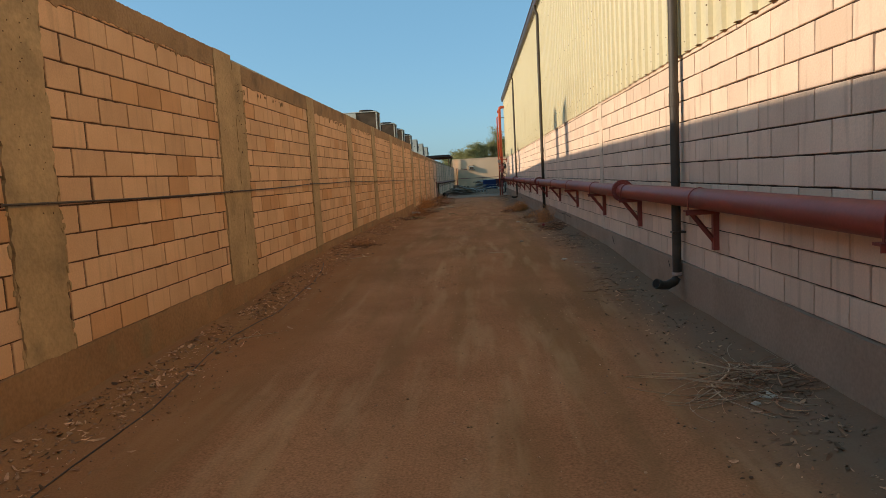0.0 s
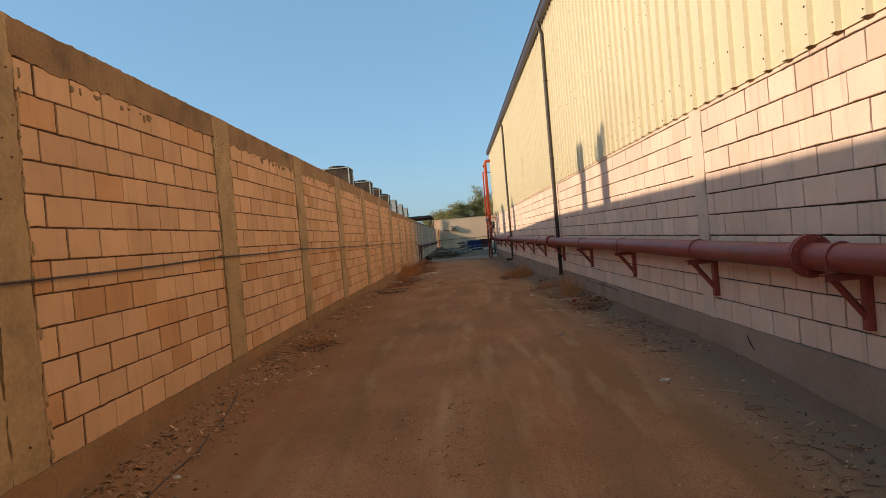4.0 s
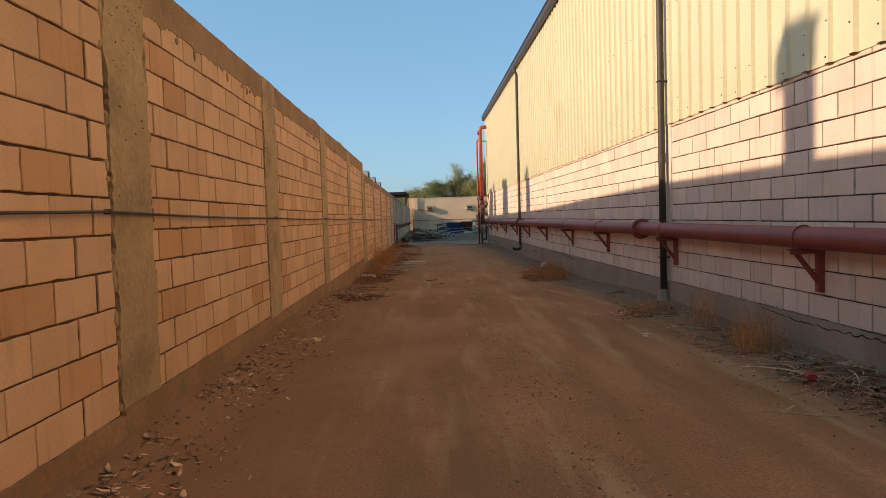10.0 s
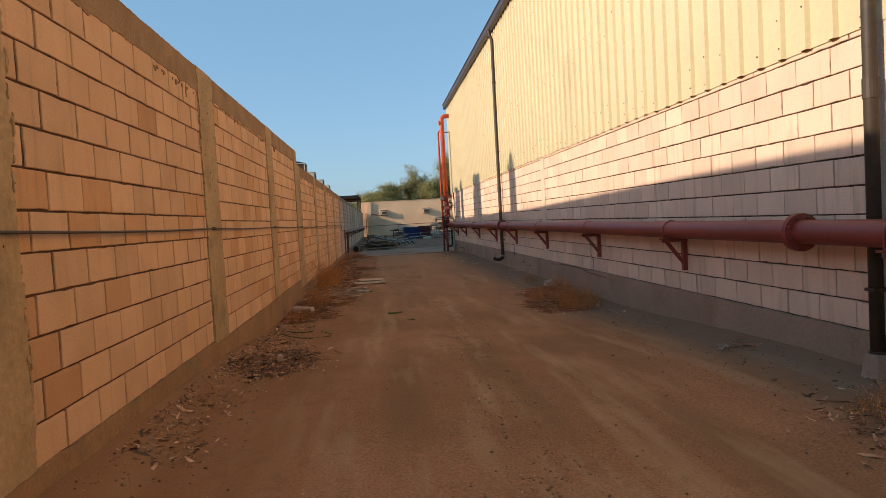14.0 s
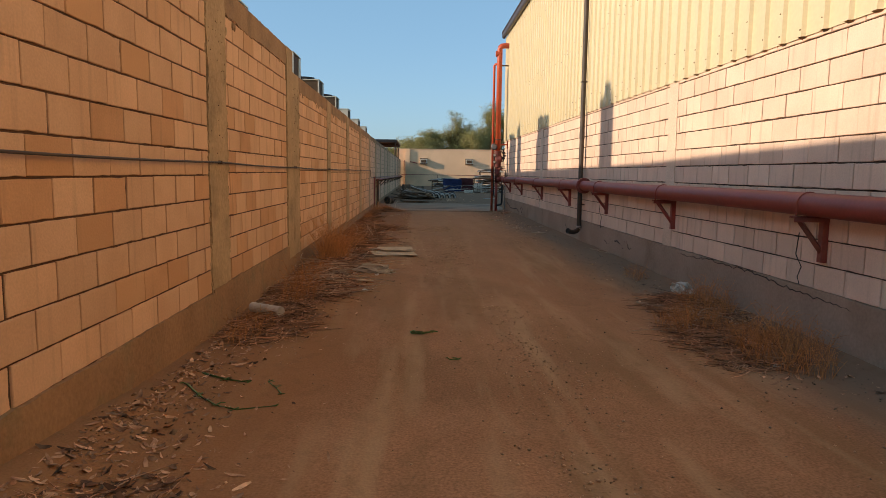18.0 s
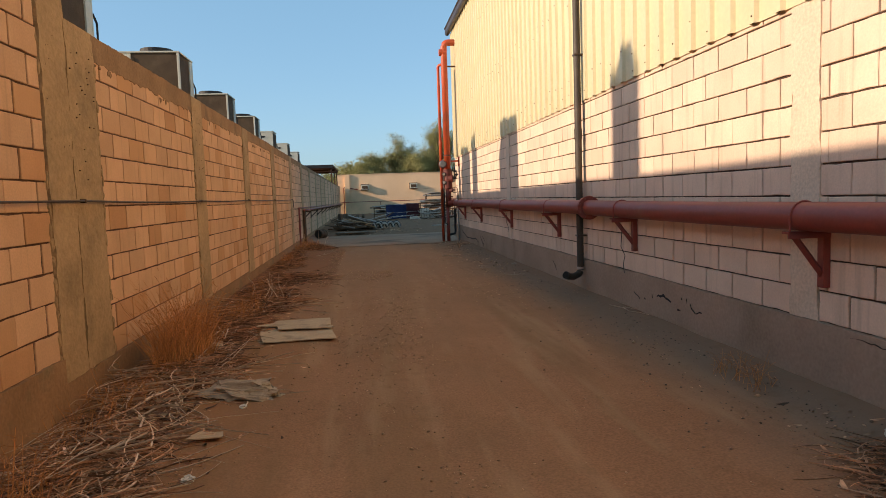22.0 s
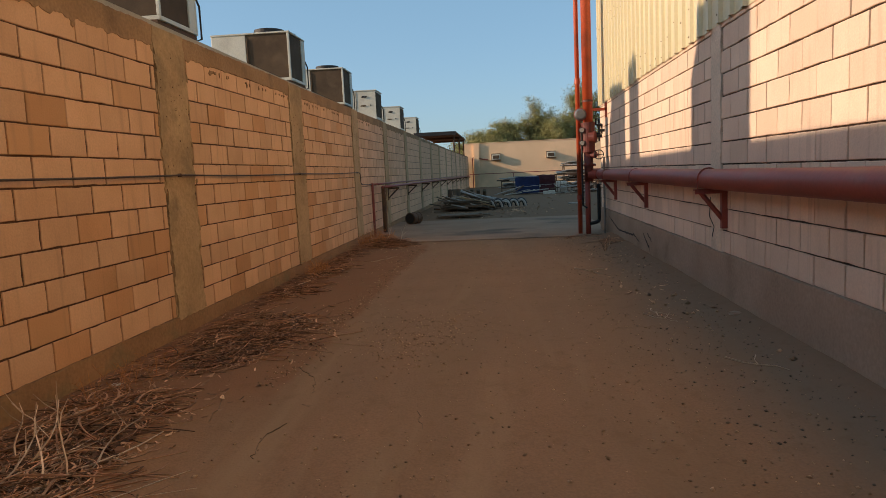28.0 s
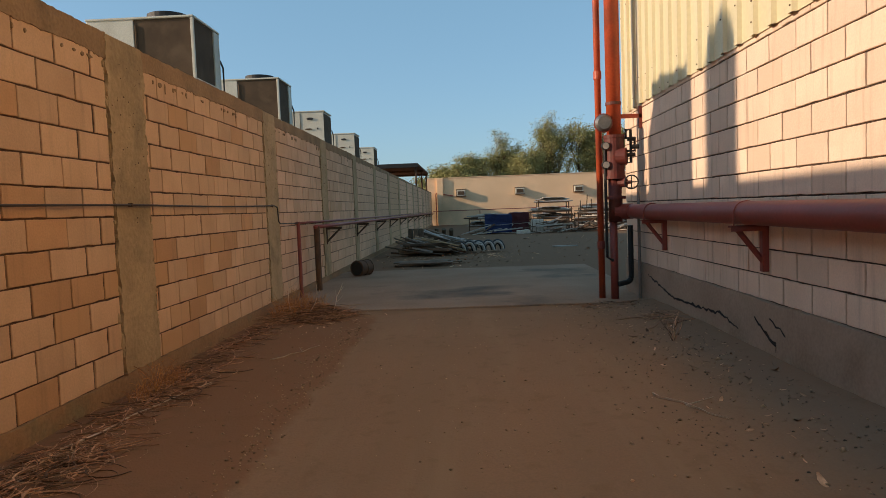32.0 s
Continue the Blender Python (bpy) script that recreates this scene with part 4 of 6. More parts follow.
def roof_unit(y, plain):
    z = roofline(y) + 0.12
    u = thing("rooftop_air_conditioner", (-4.4, y, z), ("pale metal rooftop air conditioner with a blank service panel" if plain else "rooftop air conditioner with dusty brown coil and fan on top"), "air conditioner", "air conditioners on the neighbour's roof")
    h, x0, y1 = 1.2, -2.0, 1.3
    for xx in (-1.9, -0.1):
        part("skid", box((xx - 0.06, -0.02, -0.12), (xx + 0.06, y1 + 0.02, 0.1)), M_DARKSTEEL, u)
    part("base_pan", box((x0, 0, 0.1), (0, y1, 0.17), 0.01), M_ACGREY, u)
    part("service_box", box((x0, 0.01, 0.17), (-1.12 if not plain else -0.85, y1 - 0.01, h + 0.07), 0.012), M_ACGREY, u, "pale service cabinet")
    xs = -1.12 if not plain else -0.85
    if plain:
        part("coil_box", box((xs, 0.02, 0.17), (-0.03, y1 - 0.02, h + 0.06)), M_ACGREY, u)
        part("coil", box((-0.03, 0.05, 0.2), (-0.012, y1 - 0.05, h)), M_COIL, u)
        part("badge", oval((-0.5, 0.0, 1.02), 0.12, 0.045, 0.014), M_DARK, u, "dark oval badge")
        part("lifting_slot", oval((-0.56, 0.0, 0.66), 0.13, 0.028, 0.012), M_COIL, u)
        part("latch", box((-0.27, -0.006, 0.64), (-0.22, 0.012, 0.70), 0.004), M_DARK, u)
        part("seam", box((-0.86, 0.004, 0.2), (-0.845, 0.012, h)), M_COIL, u)
        part("louvre", box((-1.6, 0.0, 0.3), (-1.2, 0.012, 0.55)), M_COIL, u)
    else:
        part("coil", box((xs, 0.03, 0.17), (-0.03, y1 - 0.03, h + 0.05)), M_COIL, u, "dusty brown finned coil")
        part("coil_header", rod((xs + 0.04, 0.02, 0.2), (xs + 0.04, 0.02, 1.15), 0.022, 8), M_COIL, u)
        for yy in (0.0, y1 - 0.05):
            part("corner_post", box((-0.055, yy, 0.17), (0.0, yy + 0.05, h + 0.06), 0.006), M_ACGREY, u, "pale corner post")
        part("end_panel", box((-0.035, y1 - 0.28, 0.17), (-0.004, y1 - 0.05, h + 0.05)), M_ACGREY, u)
    part("top_panel", box((x0 - 0.01, -0.01, h + 0.06), (0.01, y1 + 0.01, h + 0.1), 0.01), M_ACGREY, u)
    for xx, fy in ((-0.62, 0.4), (-0.5, 0.95)):
        if not plain:
            fan = part("fan_ring", rod((xx, fy, h + 0.1), (xx, fy, h + 0.2), 0.38, 24), M_DARK, u, "black fan shroud")
            for k in range(6):
                a = math.pi * k / 6
                part("guard_bar", rod((xx - 0.32 * math.cos(a), fy - 0.32 * math.sin(a), h + 0.207), (xx + 0.32 * math.cos(a), fy + 0.32 * math.sin(a), h + 0.207), 0.008, 5), M_STEEL, fan)
    part("refrigerant_pipe", sweep([(-0.02, y1 + 0.04, 0.75), (0.03, y1 + 0.06, 0.6), (0.03, y1 + 0.06, 0.05), (-0.2, y1 + 0.1, 0.0)], 0.02, 6), M_DARK, u, "black insulated pipe")
    return u


coil_unit = roof_unit(38.35, False)
copy_thing(coil_unit, pose(-4.15, 43.98, roofline(43.98) + 0.01)).scale = (0.95, 0.95, 0.95)
for y in (50.9, 56.5):
    copy_thing(coil_unit, pose(-4.4, y, roofline(y) + 0.12))
plain_unit = roof_unit(62.2, True)
for y in (68.7, 75.0):
    copy_thing(plain_unit, pose(-4.4, y, roofline(y) + 0.12))

# flue stacks deep on that roof, known by their shadows
def roof_flue(y, hooded, wide, lean):
    g = roofline(y)
    s = thing("roof_flue", (-10.0, y, g), "square rendered flue stack with a sheet metal " + ("hood" if hooded else "cone"), "flue", "flues on the neighbour's roof")
    part("shaft", box((-0.2, -wide / 2, -0.02), (0.2, wide / 2, 6.2 - g), 0.01), M_NEIGH, s)
    if hooded:
        part("hood", box((-0.24, -0.23, 6.2 - g), (0.24, 0.32, 6.5 - g), 0.02), M_CONCRETE, s)
        cowl = bmesh.new()
        bmesh.ops.create_cube(cowl, size=1.0, matrix=Matrix.Translation((0, -0.06, 6.56 - g)) @ Matrix.Rotation(lean, 4, "X") @ Matrix.Diagonal((0.44, 0.46, 0.05, 1)))
        part("cowl", cowl, M_DARKSTEEL, s, "tilted sheet metal cowl")
    else:
        cone = bmesh.new()
        rim = [cone.verts.new((x, q * wide / 2, 6.2 - g)) for x, q in ((-0.22, -1.05), (0.22, -1.05), (0.22, 1.05), (-0.22, 1.05))]
        tip = [cone.verts.new((x, q * wide / 2 + lean, 6.55 - g)) for x, q in ((-0.1, -0.5), (0.1, -0.5), (0.1, 0.15), (-0.1, 0.15))]
        for k in range(4):
            cone.faces.new((rim[k], rim[(k + 1) % 4], tip[(k + 1) % 4], tip[k]))
        cone.faces.new(rim[::-1]), cone.faces.new(tip)
        part("cone", cone, M_DARKSTEEL, s, "tapering sheet metal cone")


roof_flue(15.2, True, 0.43, -0.35), roof_flue(16.98, True, 0.42, 0.12), roof_flue(32.1, False, 0.70, -0.06), roof_flue(42.0, False, 0.66, -0.02)

# ---- far end of the yard ----
far = tagged(part("wall_north", box((left_x(90) - 0.3, 90.2, -1), (45, 90.45, 3.12))  , M_FAR), "tall peach rendered wall closing the yard", "wall", kind="structure")
part("pier", box((-1.72, 90.02, -1), (-1.25, 90.21, 3.14), 0.01), M_FAR, far)
part("coping", box((left_x(90) - 0.3, 90.16, 3.12), (45, 90.5, 3.16), 0.01), M_FAR, far)


def window_unit(x):
    u = thing("window_air_conditioner", (x, 90.2, 1.74), "boxy window air conditioner set through the rendered wall", "air conditioner", "window units in the far wall")
    part("casing", box((-0.33, -0.36, 0.0), (0.33, 0.0, 0.42), 0.012), M_ACGREY, u)
    part("grille", box((-0.26, -0.372, 0.06), (0.26, -0.358, 0.34)), M_COIL, u, "dark coil grille")
    part("wooden_frame", add_box(add_box(box((-0.38, -0.06, 0.42), (0.38, 0.0, 0.50)), (-0.38, -0.06, -0.06), (0.38, 0.0, 0.0)), (-0.38, -0.05, 0.0), (-0.33, 0.0, 0.42)), M_WOOD, u)
    part("shelf", box((-0.36, -0.34, -0.04), (0.36, -0.06, 0.0)), M_DARKSTEEL, u)


for x in (0.12, 4.6, 9.05, 13.6):
    window_unit(x)
drain = thing("wall_pipe", (left_x(90) + 0.35, 90.05, 0), "red pipe bent over the corner of the far wall", "pipe")
part("pipe", sweep(bend((0.0, 0, -0.5), (0.0, 0, 2.0), (1.3, 0.1, 1.75), 0.12), 0.04, 8), M_RED, drain)

canopy = thing("carport_canopy", (-3.2, 80, -0.5), "dark sheet metal canopy on thin steel posts behind the boundary wall", "canopy")
part("roof_sheet", box((-1.4, -5, 3.72), (1.15, 5, 3.8)), M_DARKSTEEL, canopy)
part("fascia", box((-1.4, -5.04, 3.6), (1.15, -5.0, 3.82)), M_DARK, canopy)
for x in (-1.2, 1.0):
    for yy in (-4.8, 0, 4.8):
        part("post", rod((x, yy, 0), (x, yy, 3.72), 0.05, 8), M_DARKSTEEL, canopy)
for yy in (-4.8, 0, 4.8):
    part("rafter", box((-1.3, yy - 0.04, 3.6), (1.1, yy + 0.04, 3.72)), M_DARKSTEEL, canopy)

# ---- yard: slab, timber pile, racks ----
slab = tagged(part("concrete_apron", box((left_x(50) + 0.02, 47.05, -0.75), (2.9, 52.6, -0.452), 0.012), M_SLAB), "worn grey concrete apron across the drive", "paving", kind="structure")


def plank(parent, a, b, wide, thick, mat=None):
    a, b = Vector(a), Vector(b)
    d = b - a
    m = Matrix.Translation((a + b) / 2) @ d.to_track_quat("Y", "Z").to_matrix().to_4x4()
    bm = bmesh.new()
    bmesh.ops.create_cube(bm, size=1.0, matrix=m @ Matrix.Diagonal((wide, d.length, thick, 1)))
    bmesh.ops.bevel(bm, geom=bm.edges[:], offset=0.006, segments=1, affect="EDGES")
    return part("plank", bm, mat or M_WOOD, parent)


rnd = random.Random(11)
pile = thing("timber_pile", (0, 0, 0), "untidy heap of weathered timbers and planks on the yard", "timber pile")
for k in range(15):
    z = -0.44 + 0.07 * (k // 3)
    y = 57.4 + rnd.uniform(-0.5, 0.9)
    plank(pile, (-1.35 + rnd.uniform(-0.15, 0.2), y + rnd.uniform(-0.3, 0.3), z), (0.15 + rnd.uniform(-0.4, 0.5), y + rnd.uniform(-0.4, 0.4), z + rnd.uniform(-0.02, 0.04)), rnd.uniform(0.09, 0.18), rnd.uniform(0.05, 0.08))
for k in range(9):
    plank(pile, (-0.95 + rnd.uniform(-0.2, 0.2), 58.6 + 0.12 * k, 0.16 + rnd.uniform(-0.06, 0.06)), (0.55 + rnd.uniform(-0.2, 0.3), 57.3 + 0.15 * k, -0.28 + rnd.uniform(-0.1, 0.08)), rnd.uniform(0.05, 0.1), 0.05, M_PALE if k % 4 == 1 else M_WOOD)
for k in range(26):
    t = rnd.random()
    x, y = -1.3 + 1.6 * t, 57.2 + rnd.uniform(-0.5, 1.3)
    high = (0.34 - 0.4 * abs(t - 0.3)) * rnd.random()
    plank(pile, (x - rnd.uniform(0.3, 0.7), y + rnd.uniform(-0.4, 0.4), -0.43 + high + rnd.uniform(0, 0.22)), (x + rnd.uniform(0.2, 0.6), y + rnd.uniform(-0.5, 0.5), -0.44 + high * 0.5), rnd.uniform(0.03, 0.13), rnd.uniform(0.02, 0.06), rnd.choice((M_WOOD, M_WOOD, M_WOOD, M_DARKSTEEL, M_DARKSTEEL, M_PALE)))
for x in (-1.22, -1.05, -0.9):
    plank(pile, (x, 58.2, -0.46), (x + 0.04, 58.3, 0.24), 0.12, 0.1)
for k in range(5):
    x = 0.25 + 0.27 * k
    arc = [(x + 0.15 * math.cos(a), 57.3 + 0.1 * k, -0.45 + 0.26 * math.sin(a)) for a in np.linspace(0.15, math.pi * 0.93, 10)]
    ring = thing("tyre_half", (0, 0, 0), "cut half of an old tyre with a pale edge", "tyre", "cut tyres beside the timber heap")
    part("tread", sweep([(px, py + 0.1, pz) for px, py, pz in arc], 0.08, 8), M_DARK, ring)
    part("edge", sweep(arc, 0.042, 6), M_PALE, ring, "pale bead edge")
for k in range(14):
    x, y = rnd.uniform(-1.1, 0.1), rnd.uniform(57.0, 58.4)
    plank(pile, (x - 0.35, y + rnd.uniform(-0.3, 0.3), -0.05 + rnd.uniform(-0.1, 0.22)), (x + rnd.uniform(0.5, 0.95), y + rnd.uniform(-0.5, 0.1), -0.3 + rnd.uniform(-0.08, 0.1)), rnd.uniform(0.03, 0.07), rnd.uniform(0.025, 0.05), rnd.choice((M_PALE, M_PALE, M_WOOD, M_CARD)))
flat = thing("board_stack", (0, 0, 0), "low stack of flat weathered boards on the yard", "boards")
for k in range(7):
    x0, y0 = -1.15 + rnd.uniform(-0.15, 0.15), 53.5 + 0.25 * (k % 4)
    plank(flat, (x0, y0, -0.425 + 0.03 * (k // 4)), (x0 + rnd.uniform(0.95, 1.35), y0 + rnd.uniform(-0.2, 0.2), -0.42 + 0.03 * (k // 4)), 0.2, 0.03)
logs = thing("tree_offcuts", (0, 0, 0), "grey log offcuts leaning at the yard corner", "logs")
for k in range(6):
    part("log", rod((-1.35 + 0.3 * k, 64 + 0.2 * k, -0.5), (-1.25 + 0.28 * k, 64.3, -0.15 + rnd.uniform(-0.2, 0.2)), 0.08, 8), M_BARK, logs)
drum = thing("rusty_drum", (-1.62, 51.7, -0.452), "short rusty steel drum lying on its side", "drum", turn=62)
part("shell", rod((-0.17, 0, 0.15), (0.17, 0, 0.15), 0.15, 24), M_DARKSTEEL, drum, smooth=False)
for x in (-0.17, 0.0, 0.17):
    part("hoop", sweep([(x, 0.152 * math.cos(a), 0.15 + 0.152 * math.sin(a)) for a in np.linspace(0, math.tau, 25)], 0.009, 6), M_DARKSTEEL, drum)
# black disc on the capped end, for the shade within the drum
part("mouth", rod((-0.178, 0, 0.15), (-0.17, 0, 0.15), 0.13, 24), M_DARK, drum, "dark disc for the shaded inside of the drum")


def rack(x, y, wide, high, deep, levels, label):
    r = thing("steel_rack", (x, y, -0.475), label, "rack", "racks of scrap in the yard")
    for px in (0, wide):
        for py in (0, deep):
            part("upright", box((px - 0.025, py - 0.025, 0), (px + 0.025, py + 0.025, high + rnd.uniform(-0.1, 0.15))), M_DARKSTEEL, r)
    for k in range(levels):
        z = high * (k + 1) / levels - 0.08
        for py in (0, deep):
            part("rail", box((-0.03, py - 0.02, z), (wide + 0.03, py + 0.02, z + 0.05)), M_DARKSTEEL, r)
        for q in range(7):
            zz = z + 0.075 + 0.05 * (q % 3)
            part("bar", rod((rnd.uniform(-0.3, wide * 0.4), deep * (q + 0.5) / 7, zz), (wide + rnd.uniform(-0.5, 0.3), deep * (q + 0.5) / 7 + rnd.uniform(-0.1, 0.1), zz), rnd.uniform(0.02, 0.04), 8), rnd.choice((M_PALE, M_PALE, M_PLASTIC, M_WOOD, M_DARKSTEEL)), r)
        for q in range(4):
            bx, ln = rnd.uniform(0, wide * 0.6), rnd.uniform(0.3, 0.8)
            part("board", box((bx, 0.02, z + 0.2), (bx + ln, deep * rnd.uniform(0.4, 0.9), z + rnd.uniform(0.24, 0.3)), 0.008), rnd.choice((M_PLASTIC, M_PALE, M_PALE, M_WOOD)), r)
    return r


rack(0.6, 72.0, 1.9, 0.75, 0.8, 2, "low rusty steel rack stacked with bars")
rack(3.5, 70.3, 1.9, 1.0, 0.9, 3, "rusty steel rack stacked with pale pipes")
rack(4.1, 72.4, 1.5, 1.45, 0.8, 2, "tall rusty frame holding steel sections")
rack(5.6, 69.6, 2.4, 0.85, 1.0, 3, "low rusty rack loaded with scrap bars")
rack(6.2, 72.0, 2.6, 1.1, 1.0, 3, "rusty steel rack crowded with offcuts")
rack(8.6, 70.5, 2.4, 1.2, 1.0, 3, "rusty steel rack with long bars")
for x0, y0, n, wide, tall in ((3.6, 68.9, 34, 2.6, 0.5), (6.3, 68.6, 40, 3.2, 0.75), (0.9, 69.6, 14, 1.6, 0.3)):
    heap = thing("scrap_heap", (x0, y0, -0.475), "tangled heap of scrap steel sections and pale boards", "scrap", "heaps of scrap before the racks")
    for k in range(n):
        x, y, z = rnd.uniform(0, wide), rnd.uniform(0, 1.0), 0.03 + tall * rnd.random() ** 1.6
        a = rnd.gauss(0, 0.5)
        ln = rnd.uniform(0.25, 0.7)
        lift = min(rnd.uniform(0, 0.22), z - 0.02)
        plank(heap, (x - ln * math.cos(a), y - ln * math.sin(a), z - lift), (x + ln * math.cos(a), y + ln * math.sin(a), z + lift), rnd.uniform(0.04, 0.16), rnd.uniform(0.02, 0.07), rnd.choice((M_WOOD, M_DARKSTEEL, M_PALE, M_PALE, M_PLASTIC)))
poles = thing("standing_bars", (6.0, 71.3, -0.475), "upright steel bars stored on end behind the racks", "bars")
for k in range(9):
    part("bar", rod((0.28 * k, rnd.uniform(-0.3, 0.3), 0), (0.28 * k + rnd.uniform(-0.08, 0.08), rnd.uniform(-0.3, 0.3), rnd.uniform(1.35, 1.85)), 0.025, 6), M_DARKSTEEL, poles)


def lumpy(lo, hi, mat, seed, amount=0.05, cuts=4):
    bm = box(lo, hi)
    bmesh.ops.subdivide_edges(bm, edges=bm.edges[:], cuts=cuts, use_grid_fill=True)
    for v in bm.verts:
        n = noise.noise_vector((v.co.x * 2.7 + seed, v.co.y * 2.7, v.co.z * 2.7))
        v.co += n * amount
        if v.co.z < lo[2] + 0.03:
            v.co.z = lo[2]
    return bm


for x, y, w_, h_, mat, colour in ((1.35, 70.4, 1.25, 0.9, M_BLUE, "blue"), (2.55, 71.0, 0.9, 0.95, M_MAROON, "maroon")):
    t = thing("covered_stack", (x, y, -0.475), f"stack of goods wrapped in a {colour} tarpaulin", "tarpaulin")
    part("tarpaulin", lumpy((0, 0, 0), (w_, 1.0, h_), mat, x), mat, t)
    part("rope", sweep([(-0.03, -0.05, h_ * 0.5), (w_ / 2, -0.075, h_ * 0.45), (w_ + 0.03, -0.05, h_ * 0.5)], 0.012, 6), M_PALE, t)
tank = thing("white_container", (3.45, 69.4, -0.475), "white plastic liquid container in a wire cage", "container")
part("tank", box((0, 0, 0.08), (0.55, 0.5, 0.62), 0.04), M_PLASTIC, tank)
part("pallet", box((-0.03, -0.03, 0), (0.58, 0.53, 0.08)), M_WOOD, tank)
for k in range(4):
    part("cage_bar", rod((0.02 + 0.17 * k, -0.02, 0.08), (0.02 + 0.17 * k, -0.02, 0.64), 0.01, 5), M_DARKSTEEL, tank)
sack = thing("white_sack", (2.75, 69.2, -0.475), "slumped white sack on the yard floor", "sack")
part("sack", lumpy((0, 0, 0), (0.6, 0.35, 0.16), M_PLASTIC, 4.0, 0.05), M_PLASTIC, sack)
strip = thing("pale_board", (3.05, 58.9, -0.475), "single pale board lying on the yard", "board")
part("board", box((0, 0, 0), (0.75, 0.16, 0.03), 0.005), M_PALE, strip)


# ---- trees behind the far wall ----
def tree(x, y, high, wide, seed, label):
    r = random.Random(seed)
    t = thing("acacia_tree", (x, y, -0.5), label, "tree", "trees behind the far wall")
    limbs, tips = [], []

    def limb(p, d, length, rad, depth):
        steps = 4
        for s in range(steps):
            d = (d + Vector((r.uniform(-0.25, 0.25), r.uniform(-0.25, 0.25), r.uniform(-0.05, 0.16)))).normalized()
            q = p + d * length / steps
            limbs.append((p.copy(), q.copy(), rad * (1 - 0.6 * s / steps), rad * (1 - 0.6 * (s + 1) / steps)))
            p = q
            if depth < 3 and s >= 1:
                for _ in range(2 if depth < 2 else 1):
                    a = r.uniform(0, math.tau)
                    limb(p, (d * 0.5 + Vector((math.cos(a), math.sin(a), r.uniform(0.0, 0.55)))).normalized(), length * r.uniform(0.5, 0.72), rad * 0.45, depth + 1)
            if depth >= 1:
                tips.append((p.copy(), depth))
        tips.append((p.copy(), 4))

    for _ in range(3):
        a = r.uniform(0, math.tau)
        limb(Vector((r.uniform(-0.2, 0.2), r.uniform(-0.2, 0.2), 0)), Vector((0.55 * math.cos(a), 0.4 * math.sin(a), 1)).normalized(), high * 0.62, 0.16, 0)
    box_top = max(p.z for p, _ in tips)
    box_side = max(abs(p.x) for p, _ in tips)
    fz, fx = high / box_top, wide / max(box_side, 0.1)
    verts, faces = [], []
    for p, q, ra, rb in limbs:
        p, q = (Vector((c.x * fx, c.y * fx, c.z * fz)) for c in (p, q))
        d = (q - p).normalized()
        s = d.cross(Vector((0.3, 0.9, 0.1))).normalized()
        u, o = s.cross(d), len(verts)
        for c, rad in ((p, ra), (q, rb)):
            verts += [c + rad * (math.cos(k * math.tau / 6) * s + math.sin(k * math.tau / 6) * u) for k in range(6)]
        faces += [(o + k, o + (k + 1) % 6, o + 6 + (k + 1) % 6, o + 6 + k) for k in range(6)]
    part("trunk", mesh_of("trunk", verts, faces, M_BARK), M_BARK, t)
    verts, faces = [], []
    for p, depth in tips:
        p = Vector((p.x * fx, p.y * fx, p.z * fz))
        if p.z < high * 0.28:
            continue
        if r.random() < 0.47:
            continue
        for _ in range(20 if depth >= 3 else 7):
            c = p + Vector((r.gauss(0, 0.3), r.gauss(0, 0.3), r.gauss(0, 0.12)))
            u = Vector((r.uniform(-1, 1), r.uniform(-1, 1), r.uniform(-0.5, 0.5))).normalized() * r.uniform(0.05, 0.11)
            v = Vector((r.uniform(-1, 1), r.uniform(-1, 1), r.uniform(-1, 1))).cross(u).normalized() * r.uniform(0.025, 0.05)
            o = len(verts)
            verts += [c - u, c + v, c + u, c - v]
            faces.append((o, o + 1, o + 2, o + 3))
    crown = part("crown", mesh_of("crown", verts, faces, M_LEAF), M_LEAF, t, "feathery olive-green foliage")
    crown["kind"] = "stuff"
    return t


tree(-2.6, 99, 5.3, 1.9, 3, "bushy low acacia with feathery crown")
tree(-0.4, 98, 5.8, 1.9, 4, "bushy low acacia with feathery crown")
tree(1.5, 99, 6.2, 1.9, 11, "bushy low acacia with feathery crown")
tree(4.2, 101, 8.2, 2.0, 5, "spreading acacia with open feathery crown")
tree(5.6, 98, 6.6, 1.9, 8, "bushy low acacia with feathery crown")
tree(9.2, 102, 9.8, 2.8, 6, "tall spreading acacia with open feathery crown")
tree(12.0, 101, 9.0, 2.6, 7, "tall spreading acacia with open feathery crown")
tree(15.0, 102, 9.2, 2.8, 9, "tall spreading acacia with open feathery crown")


# ---- dry weeds and litter ----
ONWARD = lambda y: y + 0.28 if y < 20.5 else y


def twig_mesh(name, lines, mat):
    verts, faces = [], []
    for pts, rad in lines:
        o, n = len(verts), len(pts)
        for i, p in enumerate(pts):
            d = (pts[min(i + 1, n - 1)] - pts[max(i - 1, 0)]).normalized()
            s = d.cross(Vector((0.2, 0.3, 0.93)))
            s = s.normalized() if s.length > 1e-4 else Vector((1, 0, 0))
            u = s.cross(d)
            q = rad * (1 - 0.65 * i / (n - 1))
            verts += [p + q * (math.cos(a) * s + math.sin(a) * u) for a in (0.5, 2.6, 4.7)]
        for i in range(n - 1):
            a, b = o + 3 * i, o + 3 * i + 3
            faces += [(a + k, a + (k + 1) % 3, b + (k + 1) % 3, b + k) for k in range(3)]
    return mesh_of(name, verts, faces, mat)


